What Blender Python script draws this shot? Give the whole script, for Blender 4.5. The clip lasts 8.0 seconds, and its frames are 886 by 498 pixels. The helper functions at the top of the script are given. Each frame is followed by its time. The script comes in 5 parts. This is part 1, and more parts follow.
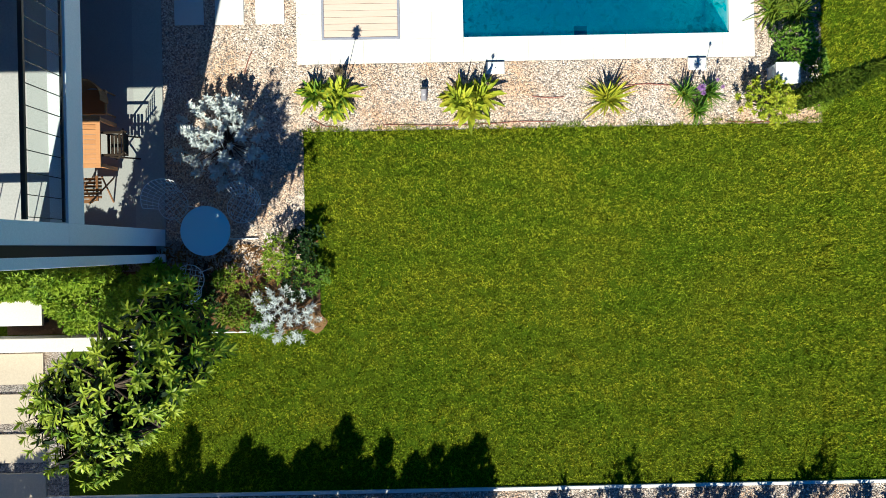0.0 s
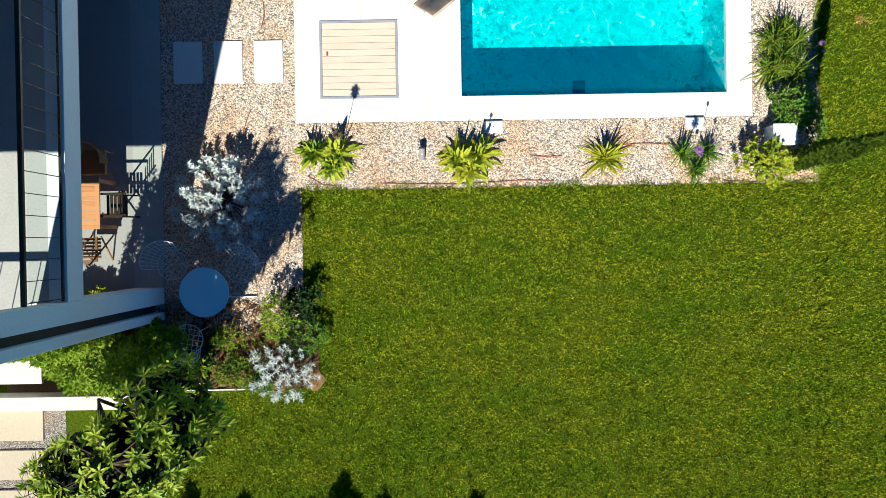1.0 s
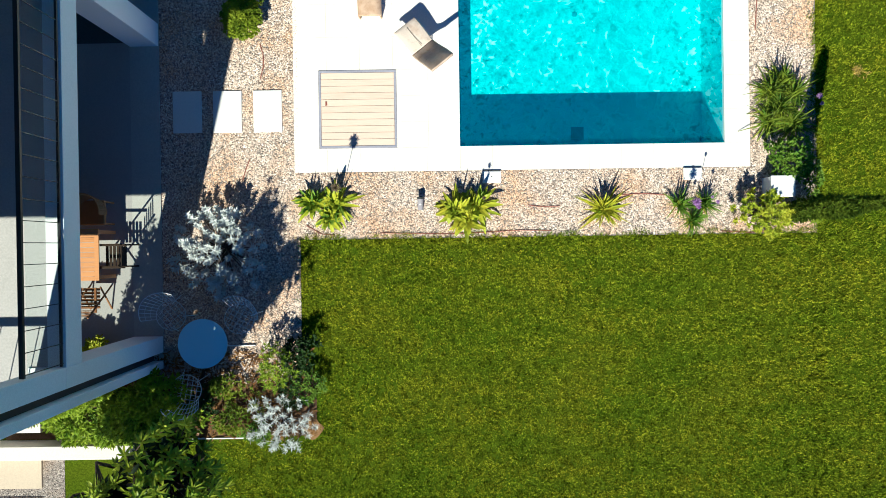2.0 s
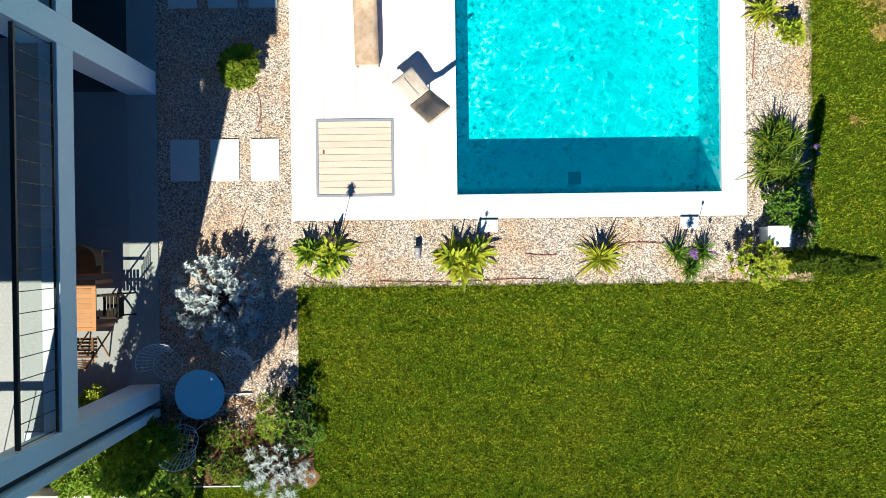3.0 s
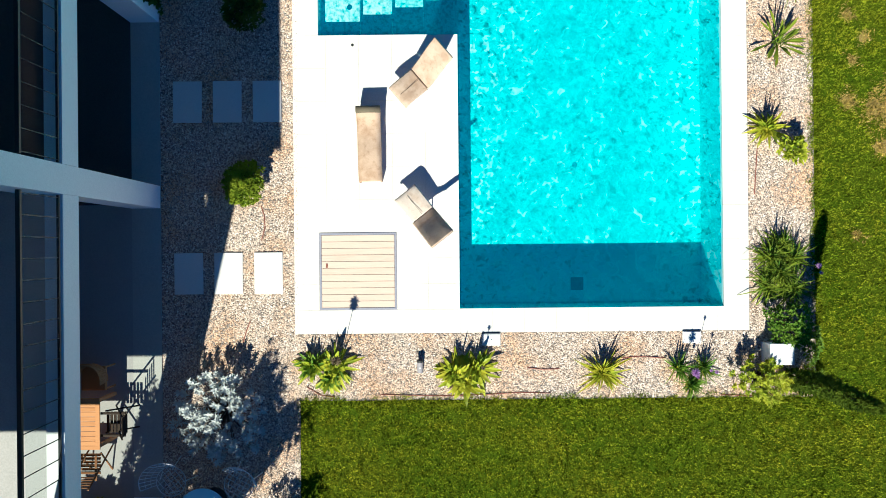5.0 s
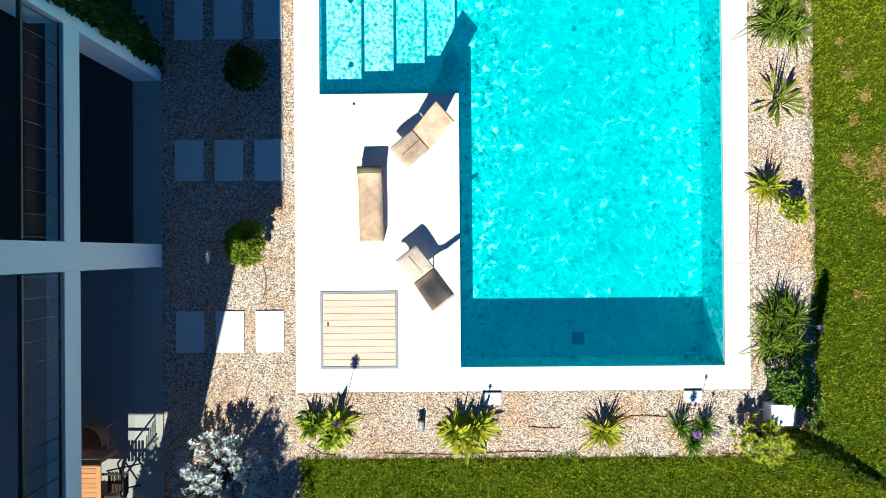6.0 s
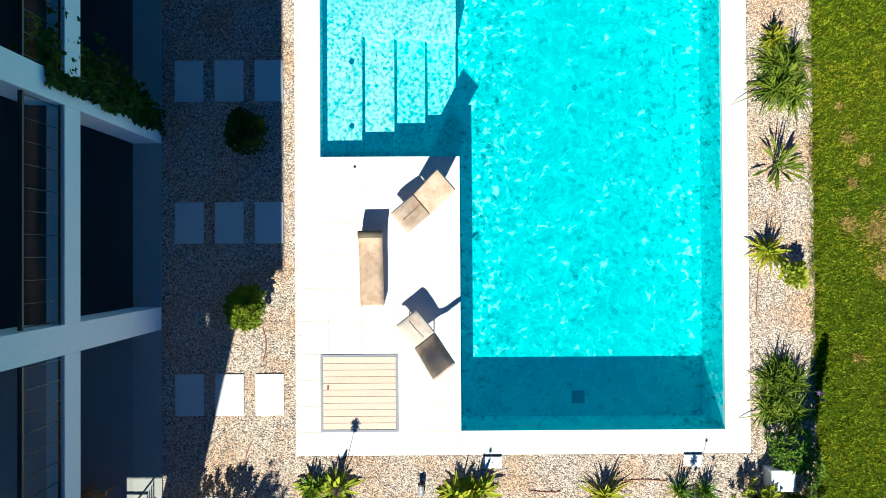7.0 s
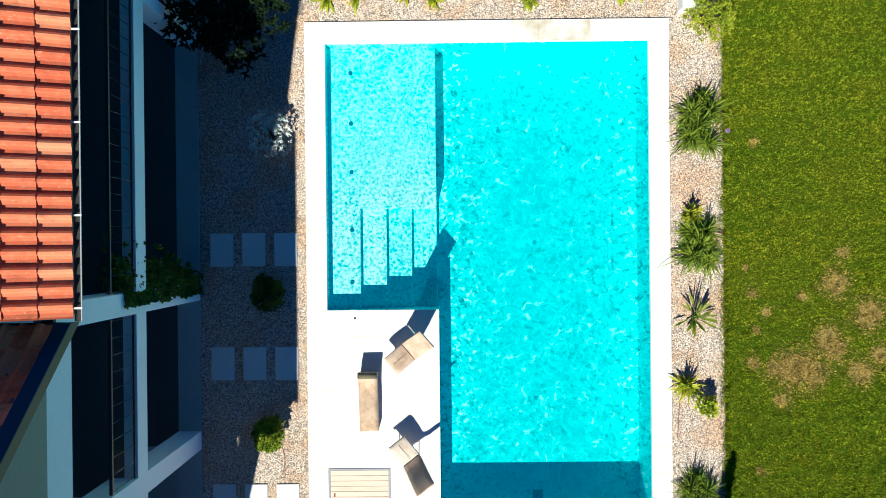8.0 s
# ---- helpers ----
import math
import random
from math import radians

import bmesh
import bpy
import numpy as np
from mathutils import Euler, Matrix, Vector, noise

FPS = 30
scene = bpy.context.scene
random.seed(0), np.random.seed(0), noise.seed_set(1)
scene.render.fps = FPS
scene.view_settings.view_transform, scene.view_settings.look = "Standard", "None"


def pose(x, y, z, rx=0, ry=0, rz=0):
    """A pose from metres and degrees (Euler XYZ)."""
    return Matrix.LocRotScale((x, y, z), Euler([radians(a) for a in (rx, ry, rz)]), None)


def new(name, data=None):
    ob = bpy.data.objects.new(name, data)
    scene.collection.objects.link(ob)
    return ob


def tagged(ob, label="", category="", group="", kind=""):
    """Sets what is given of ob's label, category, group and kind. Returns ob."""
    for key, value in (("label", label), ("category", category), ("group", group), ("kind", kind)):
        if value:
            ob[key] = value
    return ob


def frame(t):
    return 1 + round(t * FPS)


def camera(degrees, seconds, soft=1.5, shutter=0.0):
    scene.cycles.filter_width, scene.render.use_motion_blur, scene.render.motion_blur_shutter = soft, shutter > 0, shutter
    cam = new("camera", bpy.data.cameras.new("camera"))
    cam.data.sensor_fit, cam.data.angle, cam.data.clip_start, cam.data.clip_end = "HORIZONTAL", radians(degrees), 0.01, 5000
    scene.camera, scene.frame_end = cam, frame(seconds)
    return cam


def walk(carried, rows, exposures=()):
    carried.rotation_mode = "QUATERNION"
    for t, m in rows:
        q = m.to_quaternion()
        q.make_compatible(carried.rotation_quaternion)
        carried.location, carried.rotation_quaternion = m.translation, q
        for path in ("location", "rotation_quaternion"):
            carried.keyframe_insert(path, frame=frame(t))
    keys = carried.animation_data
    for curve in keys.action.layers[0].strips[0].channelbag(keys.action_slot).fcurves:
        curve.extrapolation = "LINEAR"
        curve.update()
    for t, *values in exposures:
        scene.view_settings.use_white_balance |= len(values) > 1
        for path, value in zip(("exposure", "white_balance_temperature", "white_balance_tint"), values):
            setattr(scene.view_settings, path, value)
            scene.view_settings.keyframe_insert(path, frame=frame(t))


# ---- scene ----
cam = camera(70.0, 8.0, soft=0.9)
PATH = [
    (0.0, -0.140, 0.053, 13.658, -0.154, -0.247, -1.124),
    (0.5, -0.091, 0.741, 13.702, -0.218, -0.188, -1.065),
    (1.0, -0.058, 1.372, 13.706, -0.390, -0.195, -0.971),
    (1.5, -0.027, 1.893, 13.729, -0.264, -0.117, -0.881),
    (3.0, 0.096, 3.464, 13.736, -0.259, -0.106, -0.738),
    (3.5, 0.102, 3.998, 13.754, -0.157, -0.076, -0.701),
    (4.0, 0.093, 4.685, 13.756, -0.257, -0.002, -0.645),
    (4.5, 0.101, 5.274, 13.766, -0.097, 0.029, -0.580),
    (6.0, 0.131, 7.084, 13.791, 0.294, 0.224, -0.484),
    (6.5, 0.057, 7.778, 13.790, 0.247, 0.107, -0.389),
    (7.0, 0.049, 8.390, 13.793, 0.590, -0.103, -0.365),
    (7.1, 0.099, 8.512, 13.813, 0.620, 0.110, -0.456),
    (7.2, 0.125, 9.209, 13.856, 0.573, 0.021, -0.414),
    (7.3, 0.245, 9.944, 14.097, 0.348, 0.260, -0.138),
    (7.4, 0.350, 10.625, 14.506, 0.303, 0.392, -0.216),
    (7.5, 0.420, 11.295, 14.951, 0.300, 0.427, -0.171),
    (7.6, 0.437, 11.965, 15.359, 0.218, 0.334, -0.171),
    (7.7, 0.463, 12.557, 15.772, -0.165, 0.305, -0.401),
    (7.8, 0.582, 12.753, 16.211, -0.301, 0.532, -0.381),
    (7.9, 0.667, 12.435, 16.691, -0.196, 0.452, -0.504),
    (8.0, 0.687, 12.226, 17.194, -0.092, 0.378, -0.580),
]
walk(cam, [(t, pose(*row)) for t, *row in PATH], exposures=[(0.0, 1.1, 4050, -25), (8.0, 1.1, 4050, -25)])

# ---- world, sun, exposure ----
SUN_A, SUN_B = 0.27, 1.17          # how far a shadow runs east and north for each metre of height
sun_dir = Vector((-SUN_A, -SUN_B, 1.0)).normalized()
world = bpy.data.worlds.new("world")
scene.world = world
world.use_nodes = True
wt = world.node_tree
sky = wt.nodes.new("ShaderNodeTexSky")
sky.sky_type = 'NISHITA'
sky.sun_disc = False
sky.sun_elevation = math.asin(sun_dir.z)
sky.sun_rotation = math.atan2(sun_dir.x, sun_dir.y)
wt.links.new(sky.outputs[0], wt.nodes["Background"].inputs[0])
wt.nodes["Background"].inputs[1].default_value = 0.057
sky.air_density, sky.dust_density, sky.ozone_density = 0.28, 0.0, 8.0
lamp = bpy.data.lights.new("sun", 'SUN')
lamp.energy, lamp.angle, lamp.color = 5.0, radians(0.5), (1.0, 0.61, 0.385)
sun = new("sun", lamp)
sun.rotation_euler = sun_dir.to_track_quat("Z", "Y").to_euler()
sun.location = (0, 0, 30)


# ---- materials ----
POOL_X0, POOL_XM, POOL_X1 = -2.59, 0.45, 6.19
class Mat:
    """A small wrapper for node materials in metres (object or world space)."""

    def __init__(self, name, rough=0.7, metal=0.0, spec=0.3):
        self.m = bpy.data.materials.new(name)
        self.m.use_nodes = True
        self.t = self.m.node_tree
        self.b = self.t.nodes["Principled BSDF"]
        self.b.inputs["Roughness"].default_value = rough
        self.b.inputs["Metallic"].default_value = metal
        self.b.inputs["Specular IOR Level"].default_value = spec
        geo = self.t.nodes.new("ShaderNodeNewGeometry")
        self.pos = geo.outputs["Position"]
        self.island = geo.outputs["Random Per Island"]

    def node(self, kind, **kw):
        n = self.t.nodes.new(kind)
        for k, v in kw.items():
            n.inputs[k].default_value = v
        return n

    def link(self, a, b):
        self.t.links.new(a, b)

    def noise(self, scale, detail=3.0, rough=0.55, stretch=None):
        n = self.node("ShaderNodeTexNoise", Scale=scale, Detail=detail, Roughness=rough)
        src = self.pos
        if stretch:
            mp = self.node("ShaderNodeMapping")
            mp.inputs["Scale"].default_value = stretch
            self.link(src, mp.inputs[0])
            src = mp.outputs[0]
        self.link(src, n.inputs["Vector"])
        return n.outputs["Fac"]

    def voronoi(self, scale, feature='F1'):
        n = self.node("ShaderNodeTexVoronoi", Scale=scale)
        n.feature = feature
        self.link(self.pos, n.inputs["Vector"])
        return n

    def ramp(self, fac, stops):
        n = self.t.nodes.new("ShaderNodeValToRGB")
        e = n.color_ramp.elements
        while len(e) < len(stops):
            e.new(0.5)
        for el, (p, c) in zip(e, stops):
            el.position, el.color = p, (*c, 1)
        self.link(fac, n.inputs[0])
        return n.outputs[0]

    def mix(self, fac, a, b, mode='MIX'):
        n = self.t.nodes.new("ShaderNodeMix")
        n.data_type, n.blend_type = 'RGBA', mode
        for sock, v in ((n.inputs[0], fac), (n.inputs[6], a), (n.inputs[7], b)):
            if isinstance(v, (int, float)):
                sock.default_value = v
            elif isinstance(v, tuple):
                sock.default_value = (*v, 1)
            else:
                self.link(v, sock)
        return n.outputs[2]

    def random(self):
        return self.t.nodes.new("ShaderNodeObjectInfo").outputs["Random"]

    def color(self, c):
        if isinstance(c, tuple):
            self.b.inputs["Base Color"].default_value = (*c, 1)
        else:
            self.link(c, self.b.inputs["Base Color"])
        return self

    def bump(self, fac, strength=0.3, distance=0.01):
        n = self.node("ShaderNodeBump", Strength=strength, Distance=distance)
        self.link(fac, n.inputs["Height"])
        self.link(n.outputs[0], self.b.inputs["Normal"])
        return self


def two_scale(name, c1, c2, big=0.8, small=25.0, rough=0.75, bump=0.2, dist=0.004, spec=0.3, metal=0.0):
    m = Mat(name, rough, metal, spec)
    big_n = m.noise(big, 4)
    small_n = m.noise(small, 4, 0.65)
    c = m.mix(big_n, c1, c2)
    c = m.mix(m.ramp(small_n, [(0.3, (0.0,) * 3), (0.75, (1.0,) * 3)]), c, tuple(min(1, v * 1.12) for v in c2))
    m.color(c).bump(small_n, bump, dist)
    return m.m


def leaf_mat(name, dark, light, tip=None, rough=0.5, back=0.25):
    m = Mat(name, rough, 0, 0.18)
    c = m.mix(m.island, dark, light)
    n = m.noise(3.0, 2)
    c = m.mix(m.ramp(n, [(0.35, (0,) * 3), (0.7, (1,) * 3)]), c, tip or light)
    m.color(c)
    m.b.inputs["Subsurface Weight"].default_value = 0.0
    tr = m.node("ShaderNodeBsdfTranslucent")
    m.link(c, tr.inputs[0])
    mx = m.node("ShaderNodeMixShader", Fac=back)
    m.link(m.b.outputs[0], mx.inputs[1])
    m.link(tr.outputs[0], mx.inputs[2])
    m.link(mx.outputs[0], m.t.nodes["Material Output"].inputs[0])
    return m.m


def stained(name, clean, stain, scale=3.0, lo=0.44):
    """Outdoor fabric with weather stains and a fine weave."""
    m = Mat(name, 0.85, 0, 0.15)
    n = m.noise(scale, 5, 0.65)
    weave = m.noise(60.0, 2)
    c = m.mix(m.ramp(n, [(lo, (0,) * 3), (lo + 0.22, (1,) * 3)]), clean, stain)
    c = m.mix(m.ramp(m.noise(scale * 4, 3), [(0.58, (0,) * 3), (0.75, (0.35,) * 3)]), c, tuple(v * 0.6 for v in stain))
    c = m.mix(m.ramp(weave, [(0.3, (0.0,) * 3), (0.7, (0.25,) * 3)]), c, stain)
    m.color(c).bump(weave, 0.3, 0.004)
    return m.m


def rust_stain_mat():
    """Pale limestone with a broad weathered brown bloom."""
    m = Mat("rust_stained_limestone", 0.7, 0, 0.3)
    c = m.mix(m.ramp(m.noise(1.0, 5, 0.6), [(0.46, (0,) * 3), (0.66, (0.9,) * 3)]), (0.77, 0.74, 0.69), (0.50, 0.42, 0.27))
    m.color(c).bump(m.noise(30.0, 4), 0.15, 0.004)
    return m.m


def gravel_mat():
    m = Mat("pale_gravel", 0.9, 0, 0.15)
    v = m.voronoi(34.0)
    v2 = m.voronoi(75.0)
    c = m.ramp(v.outputs["Color"], [(0.05, (0.05, 0.045, 0.042)), (0.3, (0.24, 0.21, 0.19)), (0.6, (0.42, 0.37, 0.33)), (0.95, (0.62, 0.56, 0.51))])
    c = m.mix(0.35, c, m.ramp(v2.outputs["Color"], [(0.1, (0.08, 0.07, 0.065)), (0.9, (0.48, 0.43, 0.39))]))
    n = m.noise(1.3, 4)
    c = m.mix(m.ramp(n, [(0.48, (0,) * 3), (0.75, (0.45,) * 3)]), c, (0.36, 0.25, 0.15))
    m.color(c).bump(v.outputs["Distance"], 1.0, 0.03)
    return m.m


def lawn_mat():
    m = Mat("lawn_soil_and_thatch", 1.0, 0, 0.0)
    n = m.noise(26.0, 6, 0.75)
    c = m.ramp(n, [(0.3, (0.008, 0.018, 0.001)), (0.48, (0.06, 0.095, 0.002)), (0.8, (0.16, 0.22, 0.004))])
    c = m.mix(m.ramp(m.noise(0.5, 3), [(0.4, (0,) * 3), (0.7, (0.5,) * 3)]), c, (0.10, 0.11, 0.005))
    m.color(c).bump(n, 0.8, 0.03)
    return m.m


def blade_mat(name, stops, streaks=True):
    m = Mat(name, 0.9, 0, 0.02)
    c = m.ramp(m.island, stops)
    if streaks:
        c = m.mix(m.ramp(m.noise(0.45, 4, 0.6), [(0.38, (0,) * 3), (0.62, (0.5,) * 3)]), c, (0.31, 0.31, 0.003))
        c = m.mix(m.ramp(m.noise(0.8, 3, 0.6, (0.35, 2.6, 1)), [(0.42, (0,) * 3), (0.64, (0.45,) * 3)]), c, (0.09, 0.17, 0.002))
    # shaded gaps between tufts are painted into the blade colour by noise
    clump = m.ramp(m.noise(20.0, 4, 0.75), [(0.36, (0.03, 0.04, 0.03)), (0.47, (0.9, 0.9, 0.9)), (0.70, (1.8, 1.8, 1.3))])
    tuft = m.ramp(m.noise(4.5, 4, 0.65), [(0.36, (0.55, 0.58, 0.55)), (0.50, (1.0, 1.0, 1.0)), (0.68, (1.3, 1.27, 1.1))])
    m.color(m.mix(1.0, m.mix(1.0, c, clump, 'MULTIPLY'), tuft, 'MULTIPLY'))
    return m.m


def wood_mat(name, c1, c2, along=(1, 14, 14), rough=0.6):
    m = Mat(name, rough, 0, 0.25)
    n = m.noise(3.0, 5, 0.6, along)
    c = m.mix(m.ramp(n, [(0.3, (0,) * 3), (0.7, (1,) * 3)]), c1, c2)
    c = m.mix(m.random(), c, m.mix(0.7, c, c2))
    m.color(c).bump(n, 0.2, 0.003)
    return m.m


def tile_mat():
    m = Mat("terracotta", 0.8, 0, 0.2)
    r = m.ramp(m.random(), [(0.0, (0.46, 0.095, 0.04)), (0.35, (0.56, 0.13, 0.055)), (0.7, (0.64, 0.19, 0.085)), (1.0, (0.60, 0.25, 0.13))])
    n = m.noise(9.0, 5, 0.65)
    c = m.mix(m.ramp(n, [(0.45, (0,) * 3), (0.75, (0.6,) * 3)]), r, (0.42, 0.22, 0.13))
    grime = m.noise(2.6, 5, 0.7, (1.0, 2.2, 1.0))
    c = m.mix(m.ramp(grime, [(0.52, (0,) * 3), (0.72, (0.7,) * 3)]), c, (0.17, 0.055, 0.03))
    lichen = m.noise(17.0, 3, 0.6)
    c = m.mix(m.ramp(lichen, [(0.62, (0,) * 3), (0.74, (0.5,) * 3)]), c, (0.66, 0.42, 0.24))
    m.color(c).bump(n, 0.35, 0.006)
    return m.m


def liner_mat(name, c1, c2):
    m = Mat(name, 0.5, 0, 0.2)
    n = m.noise(1.2, 3)
    c = m.mix(n, c1, c2)
    br = m.voronoi(40.0)
    c = m.mix(m.ramp(br.outputs["Color"], [(0.2, (0,) * 3), (0.9, (0.2,) * 3)]), c, tuple(v * 0.8 for v in c1))
    m.color(c)
    return m.m


def water_mat():
    """Pool water: caustic nets, soft lenses and glints are painted into its transmission colour."""
    m = Mat("pool_water")
    warp = m.node("ShaderNodeTexNoise", Scale=2.2, Detail=2.0)
    m.link(m.pos, warp.inputs["Vector"])
    add = m.node("ShaderNodeVectorMath")
    sc = m.node("ShaderNodeVectorMath")
    sc.operation = 'SCALE'
    sc.inputs["Scale"].default_value = 0.32
    m.link(warp.outputs["Color"], sc.inputs[0])
    m.link(m.pos, add.inputs[0])
    m.link(sc.outputs[0], add.inputs[1])
    sep = m.node("ShaderNodeSeparateXYZ")
    m.link(m.pos, sep.inputs[0])

    def soft(scale, stops, detail=1.0):
        n = m.node("ShaderNodeTexNoise", Scale=scale, Detail=detail, Roughness=0.5, Distortion=0.3)
        m.link(add.outputs[0], n.inputs["Vector"])
        return m.ramp(n.outputs["Fac"], stops)

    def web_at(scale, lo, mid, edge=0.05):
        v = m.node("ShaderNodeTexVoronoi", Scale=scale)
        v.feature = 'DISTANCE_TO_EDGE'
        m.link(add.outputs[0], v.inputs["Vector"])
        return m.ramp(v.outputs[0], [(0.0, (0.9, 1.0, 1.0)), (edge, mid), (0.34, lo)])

    def grey(v):
        return (v, v, v)

    def lines(scale, width, detail=1.0):
        """Curled bright threads, painted as caustic lines."""
        return soft(scale, [(0.5 - width, grey(0.0)), (0.5, grey(1.0)), (0.5 + width, grey(0.0))], detail)

    def times(a, b):
        return m.mix(1.0, a, b, 'MULTIPLY')

    rip = m.noise(6.0, 3, 0.6)
    deep = soft(1.1, [(0.36, (0.14, 0.79, 0.81)), (0.62, (0.18, 0.85, 0.87))])
    # painted chop and glints gather along both long sides and in patches
    west = m.node("ShaderNodeMapRange")
    west.inputs["From Min"].default_value, west.inputs["From Max"].default_value = 2.3, 0.7
    m.link(sep.outputs[0], west.inputs["Value"])
    east = m.node("ShaderNodeMapRange")
    east.inputs["From Min"].default_value, east.inputs["From Max"].default_value = 4.3, 6.0
    m.link(sep.outputs[0], east.inputs["Value"])
    where = m.node("ShaderNodeMath")
    where.operation = 'MAXIMUM'
    where.use_clamp = True
    m.link(west.outputs[0], where.inputs[0])
    m.link(east.outputs[0], where.inputs[1])
    patch = m.ramp(m.noise(0.55, 3), [(0.44, grey(0.12)), (0.60, grey(0.9))])
    broken = m.mix(where.outputs[0], times(patch, grey(0.7)), times(m.ramp(m.noise(0.9, 3), [(0.34, grey(0.45)), (0.5, grey(1.0))]), grey(1.0)))
    spots = soft(3.2, [(0.26, grey(0.75)), (0.36, grey(1.0))])
    chop = soft(7.5, [(0.33, grey(0.42)), (0.47, grey(1.0))], 2.0)
    deep = times(deep, spots)
    deep = times(deep, m.mix(broken, grey(1.0), chop))
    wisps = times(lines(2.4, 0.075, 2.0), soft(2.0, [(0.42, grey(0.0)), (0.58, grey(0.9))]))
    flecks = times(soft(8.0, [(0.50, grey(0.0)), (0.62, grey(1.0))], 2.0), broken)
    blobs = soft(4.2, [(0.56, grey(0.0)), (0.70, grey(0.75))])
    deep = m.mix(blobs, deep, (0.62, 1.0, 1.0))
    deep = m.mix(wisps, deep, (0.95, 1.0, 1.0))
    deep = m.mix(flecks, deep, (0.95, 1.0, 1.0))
    north = m.node("ShaderNodeMapRange")
    north.inputs["From Min"].default_value, north.inputs["From Max"].default_value = 15.6, 13.2
    north.inputs["To Min"].default_value = 0.15
    m.link(sep.outputs[1], north.inputs["Value"])
    calm = north.outputs[0]
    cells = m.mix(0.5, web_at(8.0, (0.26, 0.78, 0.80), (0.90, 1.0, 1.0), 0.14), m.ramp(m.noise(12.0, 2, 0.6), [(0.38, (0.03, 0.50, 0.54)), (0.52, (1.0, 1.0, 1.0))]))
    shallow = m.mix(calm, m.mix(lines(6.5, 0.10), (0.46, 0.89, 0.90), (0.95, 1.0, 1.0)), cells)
    side = m.node("ShaderNodeMath")
    side.operation = 'LESS_THAN'
    m.link(sep.outputs[0], side.inputs[0])
    side.inputs[1].default_value = POOL_XM - 0.05
    web = m.mix(side.outputs[0], deep, shallow)
    clear = m.node("ShaderNodeBsdfTransparent")
    m.link(web, clear.inputs[0])
    gl = m.node("ShaderNodeBsdfGlossy", Roughness=0.04)
    bump = m.node("ShaderNodeBump", Strength=0.12, Distance=0.03)
    m.link(rip, bump.inputs["Height"])
    m.link(bump.outputs[0], gl.inputs["Normal"])
    mx = m.node("ShaderNodeMixShader", Fac=0.035)
    m.link(clear.outputs[0], mx.inputs[1])
    m.link(gl.outputs[0], mx.inputs[2])
    # a thin blue diffuse layer stands in for light scattered in the water
    haze = m.node("ShaderNodeBsdfDiffuse", Color=(0.0, 0.40, 0.70, 1))
    both = m.node("ShaderNodeMixShader", Fac=0.09)
    m.link(mx.outputs[0], both.inputs[1])
    m.link(haze.outputs[0], both.inputs[2])
    m.link(both.outputs[0], m.t.nodes["Material Output"].inputs[0])
    return m.m


def glass_mat(name="balustrade_glass", tint=(0.93, 0.96, 0.96)):
    m = Mat(name)
    tr = m.node("ShaderNodeBsdfTransparent", Color=(*tint, 1))
    gl = m.node("ShaderNodeBsdfGlossy", Roughness=0.03)
    mx = m.node("ShaderNodeMixShader", Fac=0.006)
    m.link(tr.outputs[0], mx.inputs[1])
    m.link(gl.outputs[0], mx.inputs[2])
    m.link(mx.outputs[0], m.t.nodes["Material Output"].inputs[0])
    return m.m


GRAVEL = gravel_mat()
DARKGLASS = two_scale("dark_window_glass", (0.008, 0.012, 0.014), (0.012, 0.016, 0.018), 1, 30, 0.06, 0.0, spec=0.5)
LAWN = lawn_mat()
BLADE = blade_mat("grass_blades", [(0.0, (0.03, 0.05, 0.001)), (0.25, (0.15, 0.20, 0.002)), (0.65, (0.258, 0.305, 0.003)), (1.0, (0.355, 0.39, 0.006))])
STRAW = blade_mat("dry_grass", [(0.0, (0.22, 0.18, 0.03)), (0.5, (0.42, 0.32, 0.08)), (1.0, (0.58, 0.45, 0.15))], False)
COPING = two_scale("pale_limestone", (0.74, 0.71, 0.66), (0.80, 0.77, 0.72), 0.7, 30, 0.7, 0.15)
COPING_STAINED = rust_stain_mat()
SLAB = two_scale("grey_paving_concrete", (0.66, 0.66, 0.65), (0.74, 0.73, 0.71), 1.5, 40, 0.75, 0.15)
PALESTONE = two_scale("pale_pinkish_stone", (0.62, 0.57, 0.51), (0.72, 0.67, 0.61), 1.5, 30, 0.8, 0.2)
CREAM = two_scale("cream_paving_stone", (0.45, 0.38, 0.285), (0.53, 0.455, 0.35), 1.5, 30, 0.8, 0.2)
RENDER = two_scale("white_wall_plaster", (0.72, 0.73, 0.74), (0.80, 0.80, 0.80), 0.9, 50, 0.85, 0.12)
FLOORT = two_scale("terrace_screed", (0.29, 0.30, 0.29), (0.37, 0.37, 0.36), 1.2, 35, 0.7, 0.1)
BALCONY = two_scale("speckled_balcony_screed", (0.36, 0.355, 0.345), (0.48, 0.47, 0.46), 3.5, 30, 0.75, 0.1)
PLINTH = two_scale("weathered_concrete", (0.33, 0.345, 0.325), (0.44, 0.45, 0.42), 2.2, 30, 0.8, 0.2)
# darker copy of the floor colour, carrying the deep shade indoors
FLOOR_SHADE = two_scale("shade_darkened_floor", (0.06, 0.06, 0.058), (0.10, 0.10, 0.096), 1.2, 35, 0.6, 0.1)
LINER = liner_mat("turquoise_pool_mosaic", (0.56, 0.90, 0.90), (0.62, 0.92, 0.92))
# the lighter look of shallow water is put into these liner colours
LINER_SHALLOW = liner_mat("shallow_tinted_pool_mosaic", (0.62, 0.90, 0.89), (0.68, 0.91, 0.90))
LINER_MID_DEPTH = liner_mat("mid_depth_tinted_pool_mosaic", (0.48, 0.88, 0.88), (0.54, 0.90, 0.90))
